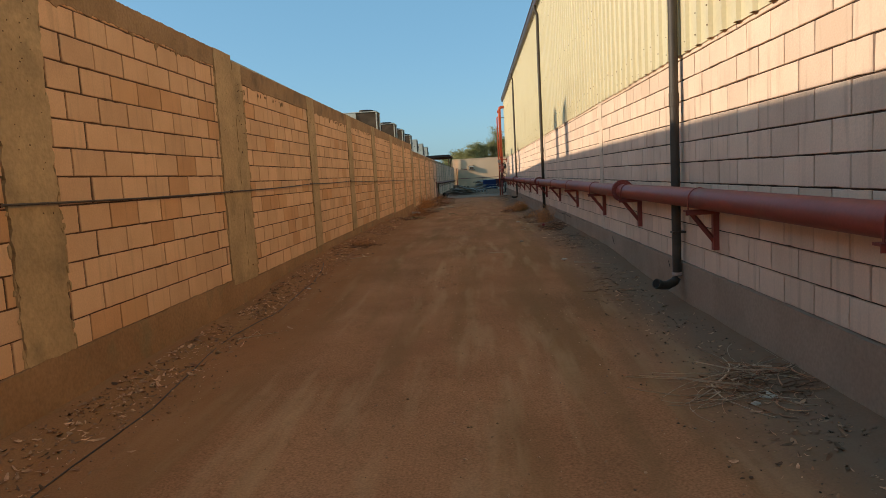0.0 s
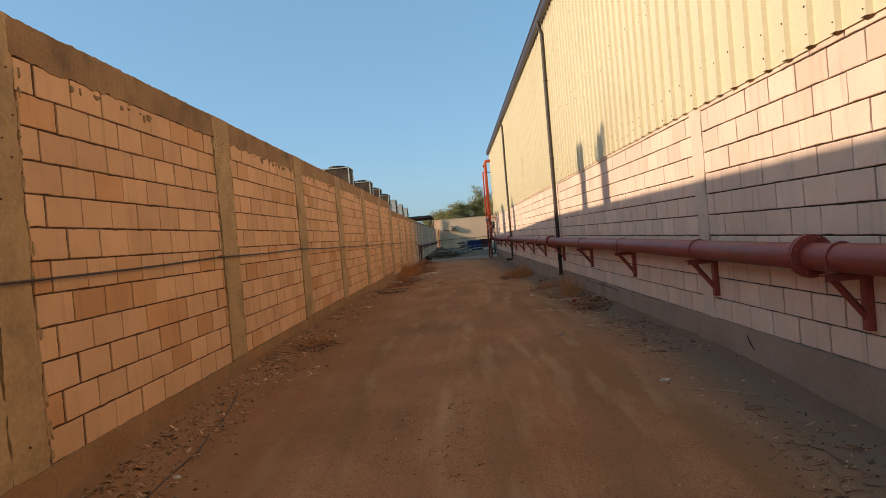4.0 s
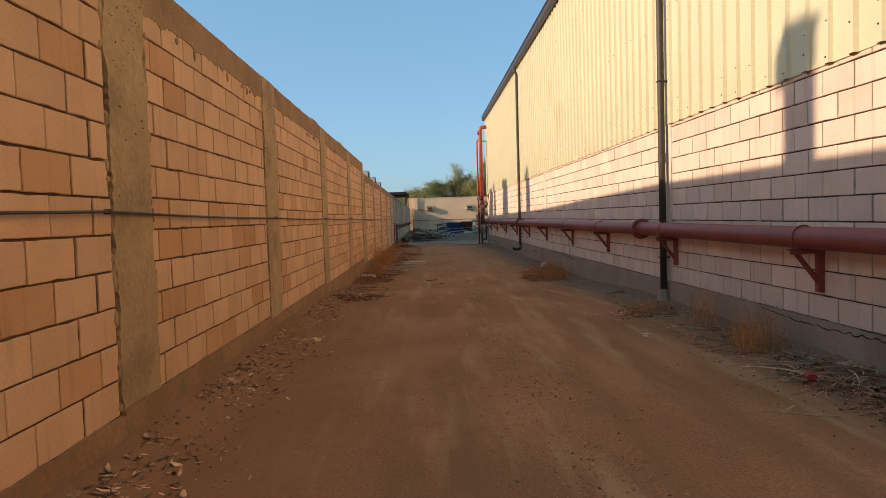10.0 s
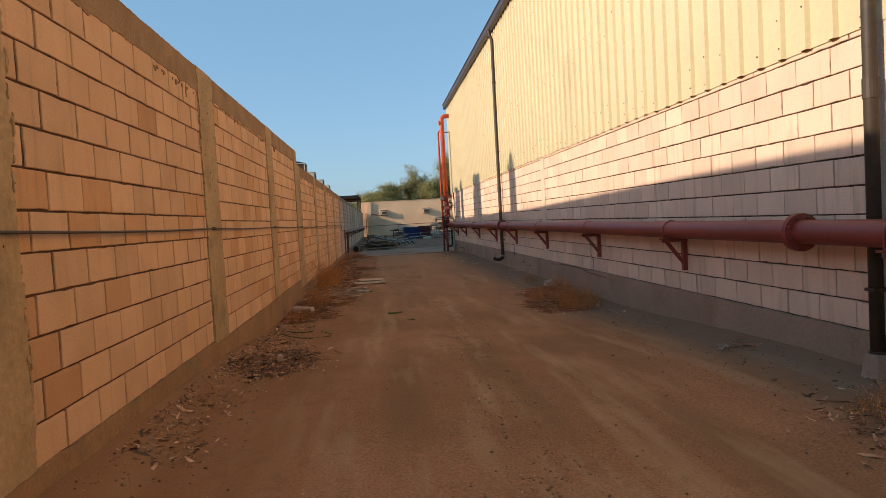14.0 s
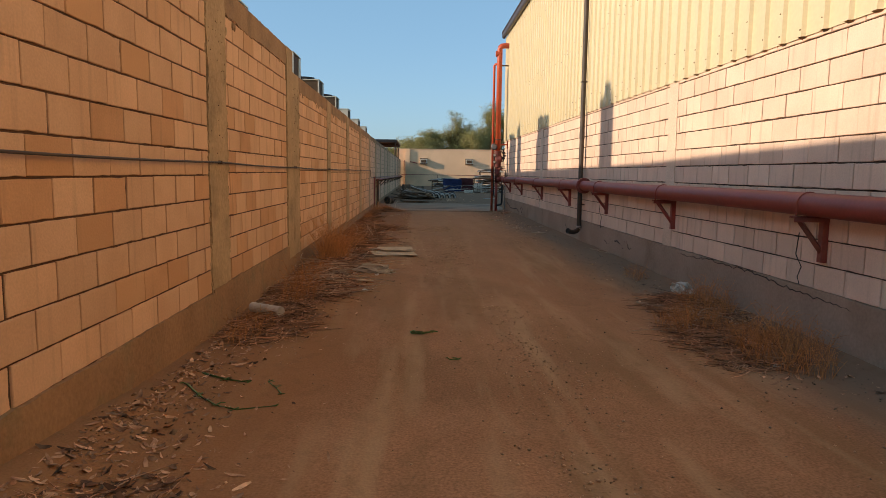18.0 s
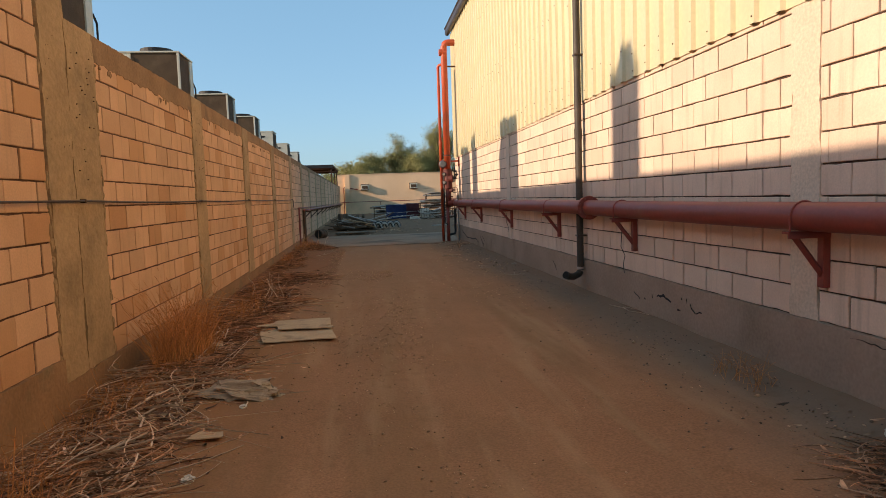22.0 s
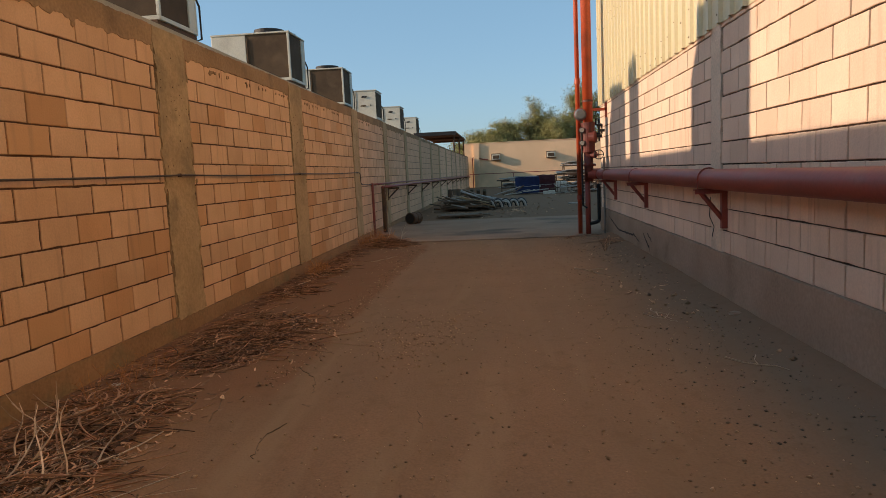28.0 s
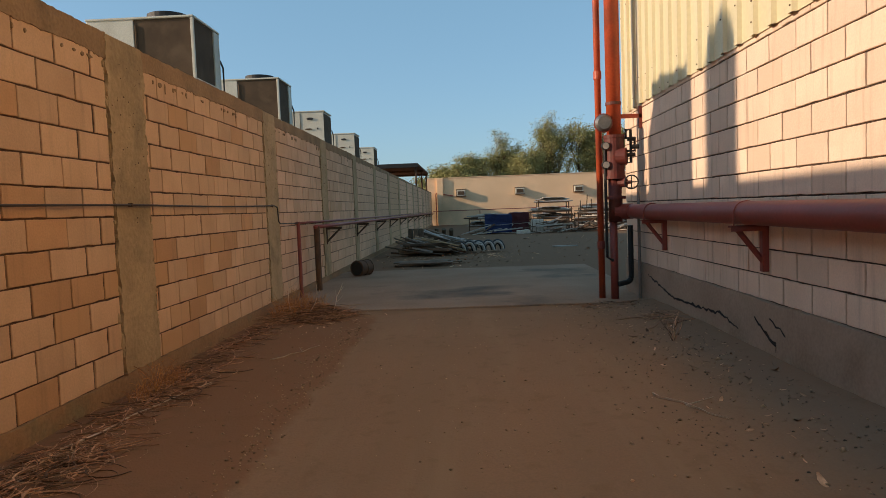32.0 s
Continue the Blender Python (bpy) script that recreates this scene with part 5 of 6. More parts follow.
def brush(x, y, rx, ry, count, length, pile_height, seed, rad=0.004, mat=None, label="heap of dry broken twigs beside the wall"):
    """A heap of dry twigs lying over one another."""
    r, y = random.Random(seed), ONWARD(y)
    lines = []
    for _ in range(count):
        a, q = r.uniform(0, math.tau), math.sqrt(r.random())
        px, py = x + rx * q * math.cos(a), y + ry * q * math.sin(a)
        px = max(left_x(py) + 0.06, min(RIGHT_X - 0.08, px))
        h = 0.75 * pile_height * (1 - q) * r.random()
        way = r.uniform(0, math.tau)
        d = Vector((math.cos(way), math.sin(way), r.uniform(-0.03, 0.12))).normalized()
        n, step = 7, length * r.uniform(0.4, 1.35) / 6
        curl = r.gauss(0, 0.36 if length < 0.5 else 0.15)
        p = Vector((px, py, ground_z(px, py) + h + 0.006))
        pts = []
        for _ in range(n):
            pts.append(p.copy())
            d = (d + Vector((-curl * d.y + r.uniform(-0.08, 0.08), curl * d.x + r.uniform(-0.08, 0.08), r.uniform(-0.12, 0.06)))).normalized()
            p = p + d * step
            p.x = max(left_x(p.y) + 0.04, min(RIGHT_X - 0.05, p.x))
            p.z = max(p.z, ground_z(p.x, p.y) + 0.004)
        lines.append((pts, rad * r.choice((0.55, 0.75, 1.0, 1.1, 1.8))))
    ob = new("dry_brush", twig_mesh("dry_brush", lines, mat or M_DRY))
    return tagged(ob, label, "dry brush", kind="stuff")


def dry_grass(x, y, rx, ry, count, high, seed, label="clump of upright rust-brown dry grass"):
    """Upright thin stalks with side shoots."""
    r, y = random.Random(seed), ONWARD(y)
    lines = []
    for _ in range(count):
        a, q = r.uniform(0, math.tau), math.sqrt(r.random())
        px, py = x + rx * q * math.cos(a), y + ry * q * math.sin(a)
        px = max(left_x(py) + 0.05, min(RIGHT_X - 0.07, px))
        lean = Vector((r.uniform(-0.4, 0.4), r.uniform(-0.4, 0.4), 1))
        h = high * r.uniform(0.35, 1.0) * (1.1 - 0.6 * q)
        pts = [Vector((px, py, ground_z(px, py) - 0.01)) + lean * (h * t) + Vector((lean.x, lean.y, 0)) * (h * 0.5 * t * t) for t in (0, 0.3, 0.6, 0.85, 1)]
        for p in pts:
            p.x = max(left_x(p.y) + 0.03, min(RIGHT_X - 0.04, p.x))
        lines.append((pts, r.uniform(0.0014, 0.0032)))
        for _ in range(r.randrange(1, 4)):
            p = pts[r.randrange(2, 5)]
            d = Vector((r.uniform(-1, 1), r.uniform(-1, 1), r.uniform(0.1, 0.9))).normalized() * r.uniform(0.03, 0.1)
            lines.append(([p, p + d * 0.5, p + d + Vector((0, 0, -0.01))], 0.0016))
    ob = new("dry_grass", twig_mesh("dry_grass", lines, M_GRASS))
    return tagged(ob, label, "dry grass", kind="stuff")


def scraps(name, places, size, mat, seed, label, category, flat_=0.35):
    """Many small pebbles or crumpled leaves, joined."""
    r = random.Random(seed)
    verts, faces = [], []
    for x, y in places:
        s = size * math.exp(max(-0.8, min(0.7, r.gauss(0, 0.4))))
        c = Vector((x, y, ground_z(x, y) + s * flat_ * 0.3))
        rot = Euler((r.uniform(-0.4, 0.4), r.uniform(-0.4, 0.4), r.uniform(0, 6.3))).to_matrix()
        o = len(verts)
        if flat_ < 0.33:
            # a curled dry leaf or shred: a thin bent strip
            ln, wd, lift = r.uniform(0.8, 1.9), r.uniform(0.22, 0.6), r.uniform(0.1, 0.5)
            for x_, bow in ((-ln, lift), (-0.3 * ln, 0.0), (0.4 * ln, 0.1), (ln, lift * r.uniform(0.2, 1.0))):
                w_ = wd * (0.35 if abs(x_) > 0.9 * ln else 1.0)
                verts += [c + rot @ (Vector((x_, -w_, bow + 0.12)) * s), c + rot @ (Vector((x_, w_, bow + 0.12)) * s)]
            faces += [(o + 2 * k, o + 2 * k + 2, o + 2 * k + 3, o + 2 * k + 1) for k in range(3)]
            continue
        for v in ((1, 0, 0), (0, 0.8, 0), (-0.9, 0.1, 0), (0.1, -0.75, 0), (0.1, 0, flat_), (0, 0.1, -flat_)):
            verts.append(c + rot @ (Vector([q * r.uniform(0.75, 1.25) for q in v]) * s))
        faces += [(o, o + 1, o + 4), (o + 1, o + 2, o + 4), (o + 2, o + 3, o + 4), (o + 3, o, o + 4), (o + 1, o, o + 5), (o + 2, o + 1, o + 5), (o + 3, o + 2, o + 5), (o, o + 3, o + 5)]
    return tagged(new(name, mesh_of(name, verts, faces, mat, True)), label, category, kind="stuff")


r = random.Random(77)
pebbles = []
for _ in range(9000):
    y = r.uniform(1.5, 48)
    k = r.random()
    if k < 0.34:
        x = left_x(y) + 0.12 + abs(r.gauss(0, 0.35))
    elif k < 0.52:
        x = 0.35 + 0.3 * math.sin(y * 0.35) + r.gauss(0, 0.22)
    elif k < 0.66:
        x = RIGHT_X - 0.15 - abs(r.gauss(0, 0.5))
    else:
        x = r.uniform(-2.1, 2.6)
    if left_x(y) + 0.03 < x < RIGHT_X - 0.04:
        pebbles.append((x, y))
scraps("pebbles", pebbles, 0.0062, M_STONE, 5, "scattered small brown pebbles on the dirt", "pebbles", 0.6)
bits = [(r.gauss(0.1, 1.0), r.gauss(56.2, 2.0)) for _ in range(420)] + [(r.uniform(-1.9, 6.5), r.uniform(53, 69)) for _ in range(420)]
bits = [(x, y) for x, y in bits if x > left_x(y) + 0.1 and y > 52.9]
scraps("yard_litter", bits, 0.03, M_LITTER, 41, "scraps of wood, paper and leaves strewn over the yard", "litter", 0.3)
clusters = []
for cx, cy, rx, ry, n in ((0.35, 18.8, 0.25, 1.6, 420), (0.55, 28.2, 0.25, 0.9, 330), (-0.15, 33.2, 0.3, 1.2, 300), (0.0, 36.2, 0.35, 0.8, 240), (1.4, 37.6, 0.5, 1.0, 200), (-0.2, 12.2, 0.15, 1.4, 160), (1.5, 9.0, 0.3, 1.0, 120), (-0.35, 40.0, 0.2, 0.6, 160), (-1.0, 45.0, 0.15, 1.4, 150)):
    clusters += [(cx + r.gauss(0, rx), cy + r.gauss(0, ry)) for _ in range(n)]
clusters += [(0.28 + 0.12 * math.sin(y * 0.5) + r.gauss(0, 0.13), y) for y in [r.uniform(11, 31) for _ in range(2600)] if noise.noise((y * 0.8, 3.0, 0.0)) > -0.1]
clusters += [(r.gauss(0.28, 0.14), r.gauss(34.9, 0.9)) for _ in range(420)] + [(r.gauss(-0.3, 0.4), r.gauss(34.4, 0.9)) for _ in range(420)] + [(r.gauss(2.0, 0.3), r.gauss(46.8, 0.5)) for _ in range(320)]
clusters += [(r.gauss(1.75, 0.35), r.uniform(36, 46)) for _ in range(700)] + [(r.gauss(0.3, 0.15), r.gauss(39.8, 0.5)) for _ in range(160)] + [(r.gauss(-0.76, 0.08), y) for y in [r.uniform(38.3, 46) for _ in range(900)]] + [(r.gauss(0.0, 0.2), r.gauss(39.4, 0.5)) for _ in range(420)]
scraps("gravel", clusters, 0.0075, M_STONE, 6, "patches of loose gravel in the drive", "gravel", 0.65)
stones = [(left_x(y) + 0.15 + abs(r.gauss(0, 0.22)), y) for y in [r.uniform(2, 27) for _ in range(170)]] + [(RIGHT_X - 0.2 - abs(r.gauss(0, 0.25)), r.uniform(5, 47)) for _ in range(70)]
clods = [(left_x(y) + 0.08 + abs(r.gauss(0, 0.28)), y) for y in [r.uniform(3, 29) for _ in range(2600)] if noise.noise((y * 0.9, 7.0, 0.0)) > -0.15]
scraps("soil_clods", clods, 0.0095, M_CLOD, 12, "crumbled soil clods and mortar chips along the wall", "soil clods", 0.6)
grit = [(RIGHT_X - 0.12 - abs(r.gauss(0, 0.5)), y) for y in [r.uniform(3, 47.2) for _ in range(5200)] if noise.noise((y * 0.7, 11.0, 0.0)) > -0.25]
scraps("grit", grit, 0.0068, M_GRIT, 14, "dark gritty rubble crumbs along the plinth", "grit", 0.6)
scraps("stones", stones, 0.017, M_STONE, 9, "larger stones and mortar lumps at the wall foot", "stones", 0.65)
leaves = [(left_x(y) + 0.12 + abs(r.gauss(0, 0.24)), y) for y in [r.uniform(2.5, 29) for _ in range(6000)] if noise.noise((y * 0.8, 5.0, 0.0)) > -0.2]
leaves += [(-1.62 + r.gauss(0, 0.26), 25.4 + r.gauss(0, 0.6)) for _ in range(900)]
leaves += [(-1.75 + r.gauss(0, 0.22), r.uniform(29, 38)) for _ in range(1300)]
leaves += [(2.35 + r.gauss(0, 0.2), y) for y in [r.gauss(18.8, 1.4) for _ in range(600)] + [r.gauss(29.3, 0.9) for _ in range(700)] + [r.gauss(9.5, 1.2) for _ in range(350)] + [r.gauss(14.5, 1.2) for _ in range(260)] + [r.uniform(40, 47) for _ in range(260)] + [r.gauss(6.0, 0.4) for _ in range(160)]]
for x, y, rx, ry, n in ((-1.55, 31.5, 0.3, 1.6, 900), (-1.5, 35.2, 0.28, 1.3, 900), (-1.4, 37.4, 0.28, 0.6, 500), (-1.3, 39.7, 0.26, 0.5, 700), (-1.4, 46.7, 0.35, 0.4, 300), (-1.78, 16.1, 0.22, 0.3, 260), (2.25, 22.0, 0.25, 0.3, 260)):
    leaves += [(x + r.gauss(0, rx), y + r.gauss(0, ry)) for _ in range(n)]
leaves = [(x, y) for x, y in leaves if left_x(y) + 0.05 < x < RIGHT_X - 0.06]
scraps("leaf_litter", leaves, 0.015, M_LITTER, 8, "dead brown leaf litter drifted against the walls", "leaf litter", 0.16)

for k, (x, y, rx, ry, n, ln, h, rad) in enumerate((
        (2.4, 6.5, 0.36, 0.4, 95, 0.5, 0.12, 0.005), (2.4, 6.5, 0.3, 0.35, 30, 1.05, 0.14, 0.006), (2.3, 10.45, 0.25, 1.2, 40, 0.35, 0.03, 0.004), (-1.95, 9.6, 0.2, 1.6, 26, 0.3, 0.02, 0.004),
        (-1.9, 15.2, 0.22, 1.0, 50, 0.4, 0.05, 0.004), (-1.66, 15.9, 0.3, 0.4, 80, 0.3, 0.04, 0.004), (2.35, 14.55, 0.28, 1.2, 60, 0.4, 0.06, 0.004), (2.4, 18.0, 0.26, 1.0, 130, 0.42, 0.10, 0.005), (2.42, 18.4, 0.2, 0.45, 24, 1.01, 0.12, 0.007), (2.3, 20.0, 0.3, 0.8, 80, 0.45, 0.07, 0.005),
        (2.2, 22.0, 0.3, 0.4, 80, 0.35, 0.09, 0.004), (2.45, 24.1, 0.2, 0.25, 30, 0.3, 0.05, 0.004), (-1.62, 25.4, 0.44, 0.75, 130, 0.26, 0.025, 0.0035), (-1.6, 25.5, 0.4, 0.6, 16, 0.5, 0.03, 0.005), (2.1, 28.6, 0.4, 0.8, 260, 0.5, 0.13, 0.005),
        (2.35, 29.9, 0.35, 0.8, 320, 0.55, 0.16, 0.005), (-1.72, 29.3, 0.38, 0.7, 260, 0.5, 0.13, 0.005), (-1.6, 31.1, 0.42, 0.9, 300, 0.6, 0.16, 0.005), (-1.62, 33.2, 0.42, 0.9, 320, 0.65, 0.16, 0.006),
        (-1.62, 35.0, 0.42, 0.9, 300, 0.65, 0.14, 0.006), (-1.45, 36.6, 0.42, 0.7, 240, 0.7, 0.14, 0.006), (-1.5, 36.5, 0.35, 0.5, 26, 1.3, 0.2, 0.008), (-1.3, 39.6, 0.3, 0.5, 14, 1.2, 0.12, 0.007), (-1.6, 32.9, 0.35, 0.7, 90, 1.35, 0.22, 0.0075), (-1.55, 31.5, 0.42, 0.9, 95, 1.3, 0.2, 0.0065), (-1.6, 34.6, 0.35, 0.7, 34, 1.1, 0.16, 0.006), (2.3, 29.6, 0.3, 0.6, 36, 1.05, 0.18, 0.006), (-1.55, 37.7, 0.34, 0.45, 150, 0.7, 0.14, 0.006), (-1.4, 39.6, 0.4, 0.95, 330, 0.5, 0.12, 0.005), (-1.36, 39.6, 0.36, 0.85, 60, 1.15, 0.12, 0.006),
        (-1.75, 43.3, 0.2, 0.9, 90, 0.55, 0.06, 0.006), (-1.78, 38.3, 0.3, 3.4, 180, 0.5, 0.05, 0.0045), (-1.85, 43.9, 0.22, 3.0, 200, 0.5, 0.05, 0.0045), (-1.8, 32.5, 0.3, 3.6, 400, 0.5, 0.06, 0.0045),  (-1.7, 41.9, 0.25, 0.4, 110, 0.5, 0.08, 0.005), (-1.5, 46.8, 0.45, 0.55, 420, 0.55, 0.26, 0.005), (-1.45, 46.7, 0.4, 0.4, 22, 1.1, 0.3, 0.006), (2.5, 45.6, 0.2, 0.4, 26, 0.5, 0.10, 0.005), (2.2, 47.0, 0.4, 0.4, 60, 0.3, 0.04, 0.004))):
    brush(x, y, rx, ry, int(n * (2.8 if n > 100 else 1.3)), ln * 0.52, h, 300 + k, rad * 0.76, M_TWIG if ln > 1 and y < 39 else M_DRY, "heap of dry broken twigs beside the wall" if n > 100 else "sparse dry twigs strewn by the wall")
for k, (x, y, rx, ry, n, h) in enumerate(((2.4, 19.42, 0.22, 0.3, 150, 0.48), (2.48, 21.0, 0.14, 0.3, 60, 0.62), (-1.72, 15.95, 0.2, 0.3, 30, 0.22), (2.3, 22.1, 0.25, 0.25, 90, 0.2), (2.3, 28.2, 0.3, 0.6, 320, 0.38), (2.05, 29.2, 0.3, 0.4, 160, 0.3), (2.45, 29.8, 0.2, 0.5, 160, 0.4),
                                          (-1.68, 30.6, 0.2, 0.45, 50, 0.46), (-1.8, 32.3, 0.24, 0.8, 50, 0.3), (-1.7, 33.7, 0.22, 0.6, 300, 0.82), (-1.55, 35.9, 0.18, 0.7, 60, 0.36), (-1.75, 38.3, 0.16, 0.7, 22, 0.25), (-1.85, 29.0, 0.2, 0.6, 36, 0.25), (-1.9, 43.5, 0.14, 0.4, 50, 0.25), (-1.7, 47.0, 0.34, 0.5, 170, 0.4), (2.4, 31.9, 0.14, 0.3, 40, 0.25))):
    dry_grass(x, y, rx, ry, int(n * (2.2 if x < 0 else 1.3)), h, 400 + k)

# dark brown scraps under the heaps
r = random.Random(91)
rot = []
for x, y, rx, ry, n in ((-1.4, 39.6, 0.22, 0.52, 1900), (-1.5, 36.9, 0.22, 0.65, 2000), (-1.6, 34.6, 0.2, 0.9, 900), (-1.62, 32.2, 0.2, 1.1, 1300), (-1.7, 29.6, 0.18, 0.5, 500), (-1.5, 46.8, 0.22, 0.28, 600), (2.25, 29.2, 0.2, 0.8, 900), (2.4, 18.2, 0.16, 0.7, 260), (-1.66, 15.9, 0.15, 0.2, 60), (-1.62, 25.35, 0.24, 0.5, 420)):
    for _ in range(n):
        a, q = r.uniform(0, math.tau), math.sqrt(r.random())
        rot.append((x + 1.7 * rx * q * math.cos(a), y + 1.7 * ry * q * math.sin(a)))
rot = [(x, y) for x, y in rot if left_x(y) + 0.06 < x < RIGHT_X - 0.07]
scraps("dark_litter", rot, 0.021, M_MAT, 92, "dark brown litter scraps under the dry twigs", "leaf litter", 0.3)

# bare branches standing out of the heap
lines = []
for x, y, dx, dy, high in ((-1.25, 36.95, -0.03, 0.15, 0.34), (-1.32, 36.88, -0.12, 0.25, 0.3), (-1.2, 37.05, 0.12, 0.3, 0.16), (-1.5, 37.1, 0.05, 0.2, 0.27), (-1.64, 37.2, -0.06, 0.1, 0.25), (-1.45, 36.7, 0.1, 0.35, 0.24), (-1.5, 46.7, 0.15, -0.1, 0.42), (-1.3, 46.9, 0.2, 0.05, 0.34), (-1.75, 46.9, -0.05, -0.12, 0.45)):
    g = ground_z(x, y)
    stem = [Vector((x + dx * t + 0.03 * math.sin(5 * t + x * 9), y + dy * t, g + high * t ** 0.9)) for t in (0, 0.2, 0.4, 0.6, 0.8, 1)]
    lines.append((stem, 0.0065))
    for j in (2, 3, 4):
        d = Vector((r.uniform(-1, 1), r.uniform(-1, 1), r.uniform(0.4, 1))).normalized() * r.uniform(0.06, 0.16)
        lines.append(([stem[j], stem[j] + 0.55 * d, stem[j] + d + Vector((0, 0, 0.02))], 0.0036))
tagged(new("bare_branches", twig_mesh("bare_branches", lines, M_TWIG)), "pale bare branches standing out of the brush heaps", "dry brush", kind="stuff")

# single sticks
STICKS = [((-1.34, 36.75), (-1.04, 37.54), 0.010), ((-1.6, 36.9), (-1.2, 37.35), 0.008), ((1.98, 40.2), (2.14, 39.75), 0.005), ((-1.98, 14.5), (-1.85, 14.95), 0.009), ((0.85, 13.62), (1.15, 13.55), 0.005), ((2.0, 17.55), (1.45, 17.75), 0.006), ((1.64, 43.0), (1.95, 42.45), 0.011), ((2.06, 40.35), (2.12, 39.85), 0.006), ((2.6, 34.9), (2.7, 34.1), 0.006), ((2.1, 12.2), (2.5, 11.7), 0.008), ((-1.7, 8.6), (-1.35, 8.8), 0.006), ((-1.3, 44.4), (-1.0, 44.9), 0.006), ((-1.85, 42.2), (-1.55, 43.6), 0.009), ((2.2, 38.7), (2.45, 38.3), 0.007), ((-1.5, 13.6), (-1.2, 13.9), 0.007)]
r = random.Random(21)
for (xa, ya), (xb, yb), rad in STICKS:
    ya, yb = ONWARD(ya), ONWARD(yb)
    pts = []
    for q in range(6):
        t = q / 5
        x, y = xa + (xb - xa) * t + r.uniform(-0.03, 0.03), ya + (yb - ya) * t + r.uniform(-0.03, 0.03)
        pts.append(Vector((x, y, ground_z(x, y) + rad * 0.8 + 0.002)))
    fork = [pts[3], pts[3] + Vector((r.uniform(-0.1, 0.1), r.uniform(-0.1, 0.1), 0.03)), pts[3] + Vector((r.uniform(-0.2, 0.2), r.uniform(-0.2, 0.2), 0.01))]
    stick = tagged(new("stick", twig_mesh("stick", [(pts, rad)], M_TWIG)), "bare dry stick lying on the dirt", "stick")
    part("side_twig", twig_mesh("side_twig", [(fork, rad * 0.6)], M_TWIG), M_TWIG, stick)
for pts, rad in (([(-0.46, 29.03), (-0.38, 29.02), (-0.28, 29.05)], 0.021), ([(-0.17, 28.2), (-0.14, 28.19), (-0.11, 28.19)], 0.007), ([(-1.87, 27.55), (-1.73, 27.35), (-1.57, 27.16), (-1.44, 27.09), (-1.23, 27.14)], 0.009),
                 ([(-1.82, 27.79), (-1.65, 27.67), (-1.5, 27.59)], 0.011), ([(-1.24, 27.38), (-1.3, 27.5), (-1.37, 27.61)], 0.006)):
    line = [Vector((x, y, ground_z(x, y) + rad * 0.6)) for x, y in pts]
    stalk = tagged(new("green_stalk", twig_mesh("green_stalk", [(line, rad)], M_GREEN)), "green plant stalk dropped on the dirt", "plant stalk")
    for p in line:
        for _ in range(2):
            leaf = [p, p + Vector((r.uniform(-0.03, 0.03), r.uniform(-0.03, 0.03), 0.008)), p + Vector((r.uniform(-0.05, 0.05), r.uniform(-0.05, 0.05), 0.003))]
            part("leaf", twig_mesh("leaf", [(leaf, rad * 0.7)], M_GREEN), M_GREEN, stalk)

lines = []
for k in range(9):
    d = Vector((r.uniform(-0.5, 0.5), r.uniform(-0.5, 0.5), r.uniform(0.6, 1.2)))
    p0 = Vector((2.29 + r.uniform(-0.03, 0.03), 44.6 + r.uniform(-0.03, 0.03), ground_z(2.29, 44.6) - 0.01))
    ln = r.uniform(0.14, 0.3)
    branch = [p0 + d * ln * q + Vector((0.04 * math.sin(5 * q + k), 0.04 * math.cos(4 * q + k), 0)) * q for q in (0, 0.25, 0.5, 0.75, 1)]
    lines.append((branch, 0.006))
    lines.append(([branch[2], branch[2] + Vector((d.y, -d.x, 0.4)) * 0.1, branch[2] + Vector((d.y, -d.x, 0.7)) * 0.16], 0.004))
tagged(new("dead_shrub", twig_mesh("dead_shrub", lines, M_DRY)), "small dead pale shrub rooted in the dirt", "shrub")
for k, (y, z0) in enumerate(((34.74, 0.24), (28.7, 0.24), (40.68, 0.3))):
    wire = thing("loose_wire", (RIGHT_X, y, 0), "thin dark wire end hanging under a pipe bracket", "wire")
    part("wire", sweep([(-0.055, 0.03, z0 + 0.2), (-0.06, 0.05, z0 + 0.02), (-0.03, 0.01, z0 - 0.08), (-0.035, 0.05, z0 - 0.17), (-0.045, 0.0, z0 - 0.27 + 0.05 * k)], 0.004, 5), M_DARK, wire)
hose = thing("ground_cable", (0, 0, 0), "dark cable lying in the dirt along the wall foot", "cable")
hp = [(-1.5, 3.78), (-1.56, 5.48), (-1.6, 6.88), (-1.74, 8.08), (-1.8, 9.08), (-1.72, 9.98), (-1.7, 11.08), (-1.66, 11.88), (-1.8, 12.88), (-1.95, 13.68)]
fine = [(hp[k][0] + (hp[k + 1][0] - hp[k][0]) * t, hp[k][1] + (hp[k + 1][1] - hp[k][1]) * t) for k in range(len(hp) - 1) for t in (0, 0.33, 0.67)]
part("cable", sweep([(x + 0.02 * math.sin(y * 2), y, ground_z(x, y) + 0.003) for x, y in fine], 0.0055, 6), M_CABLE, hose)


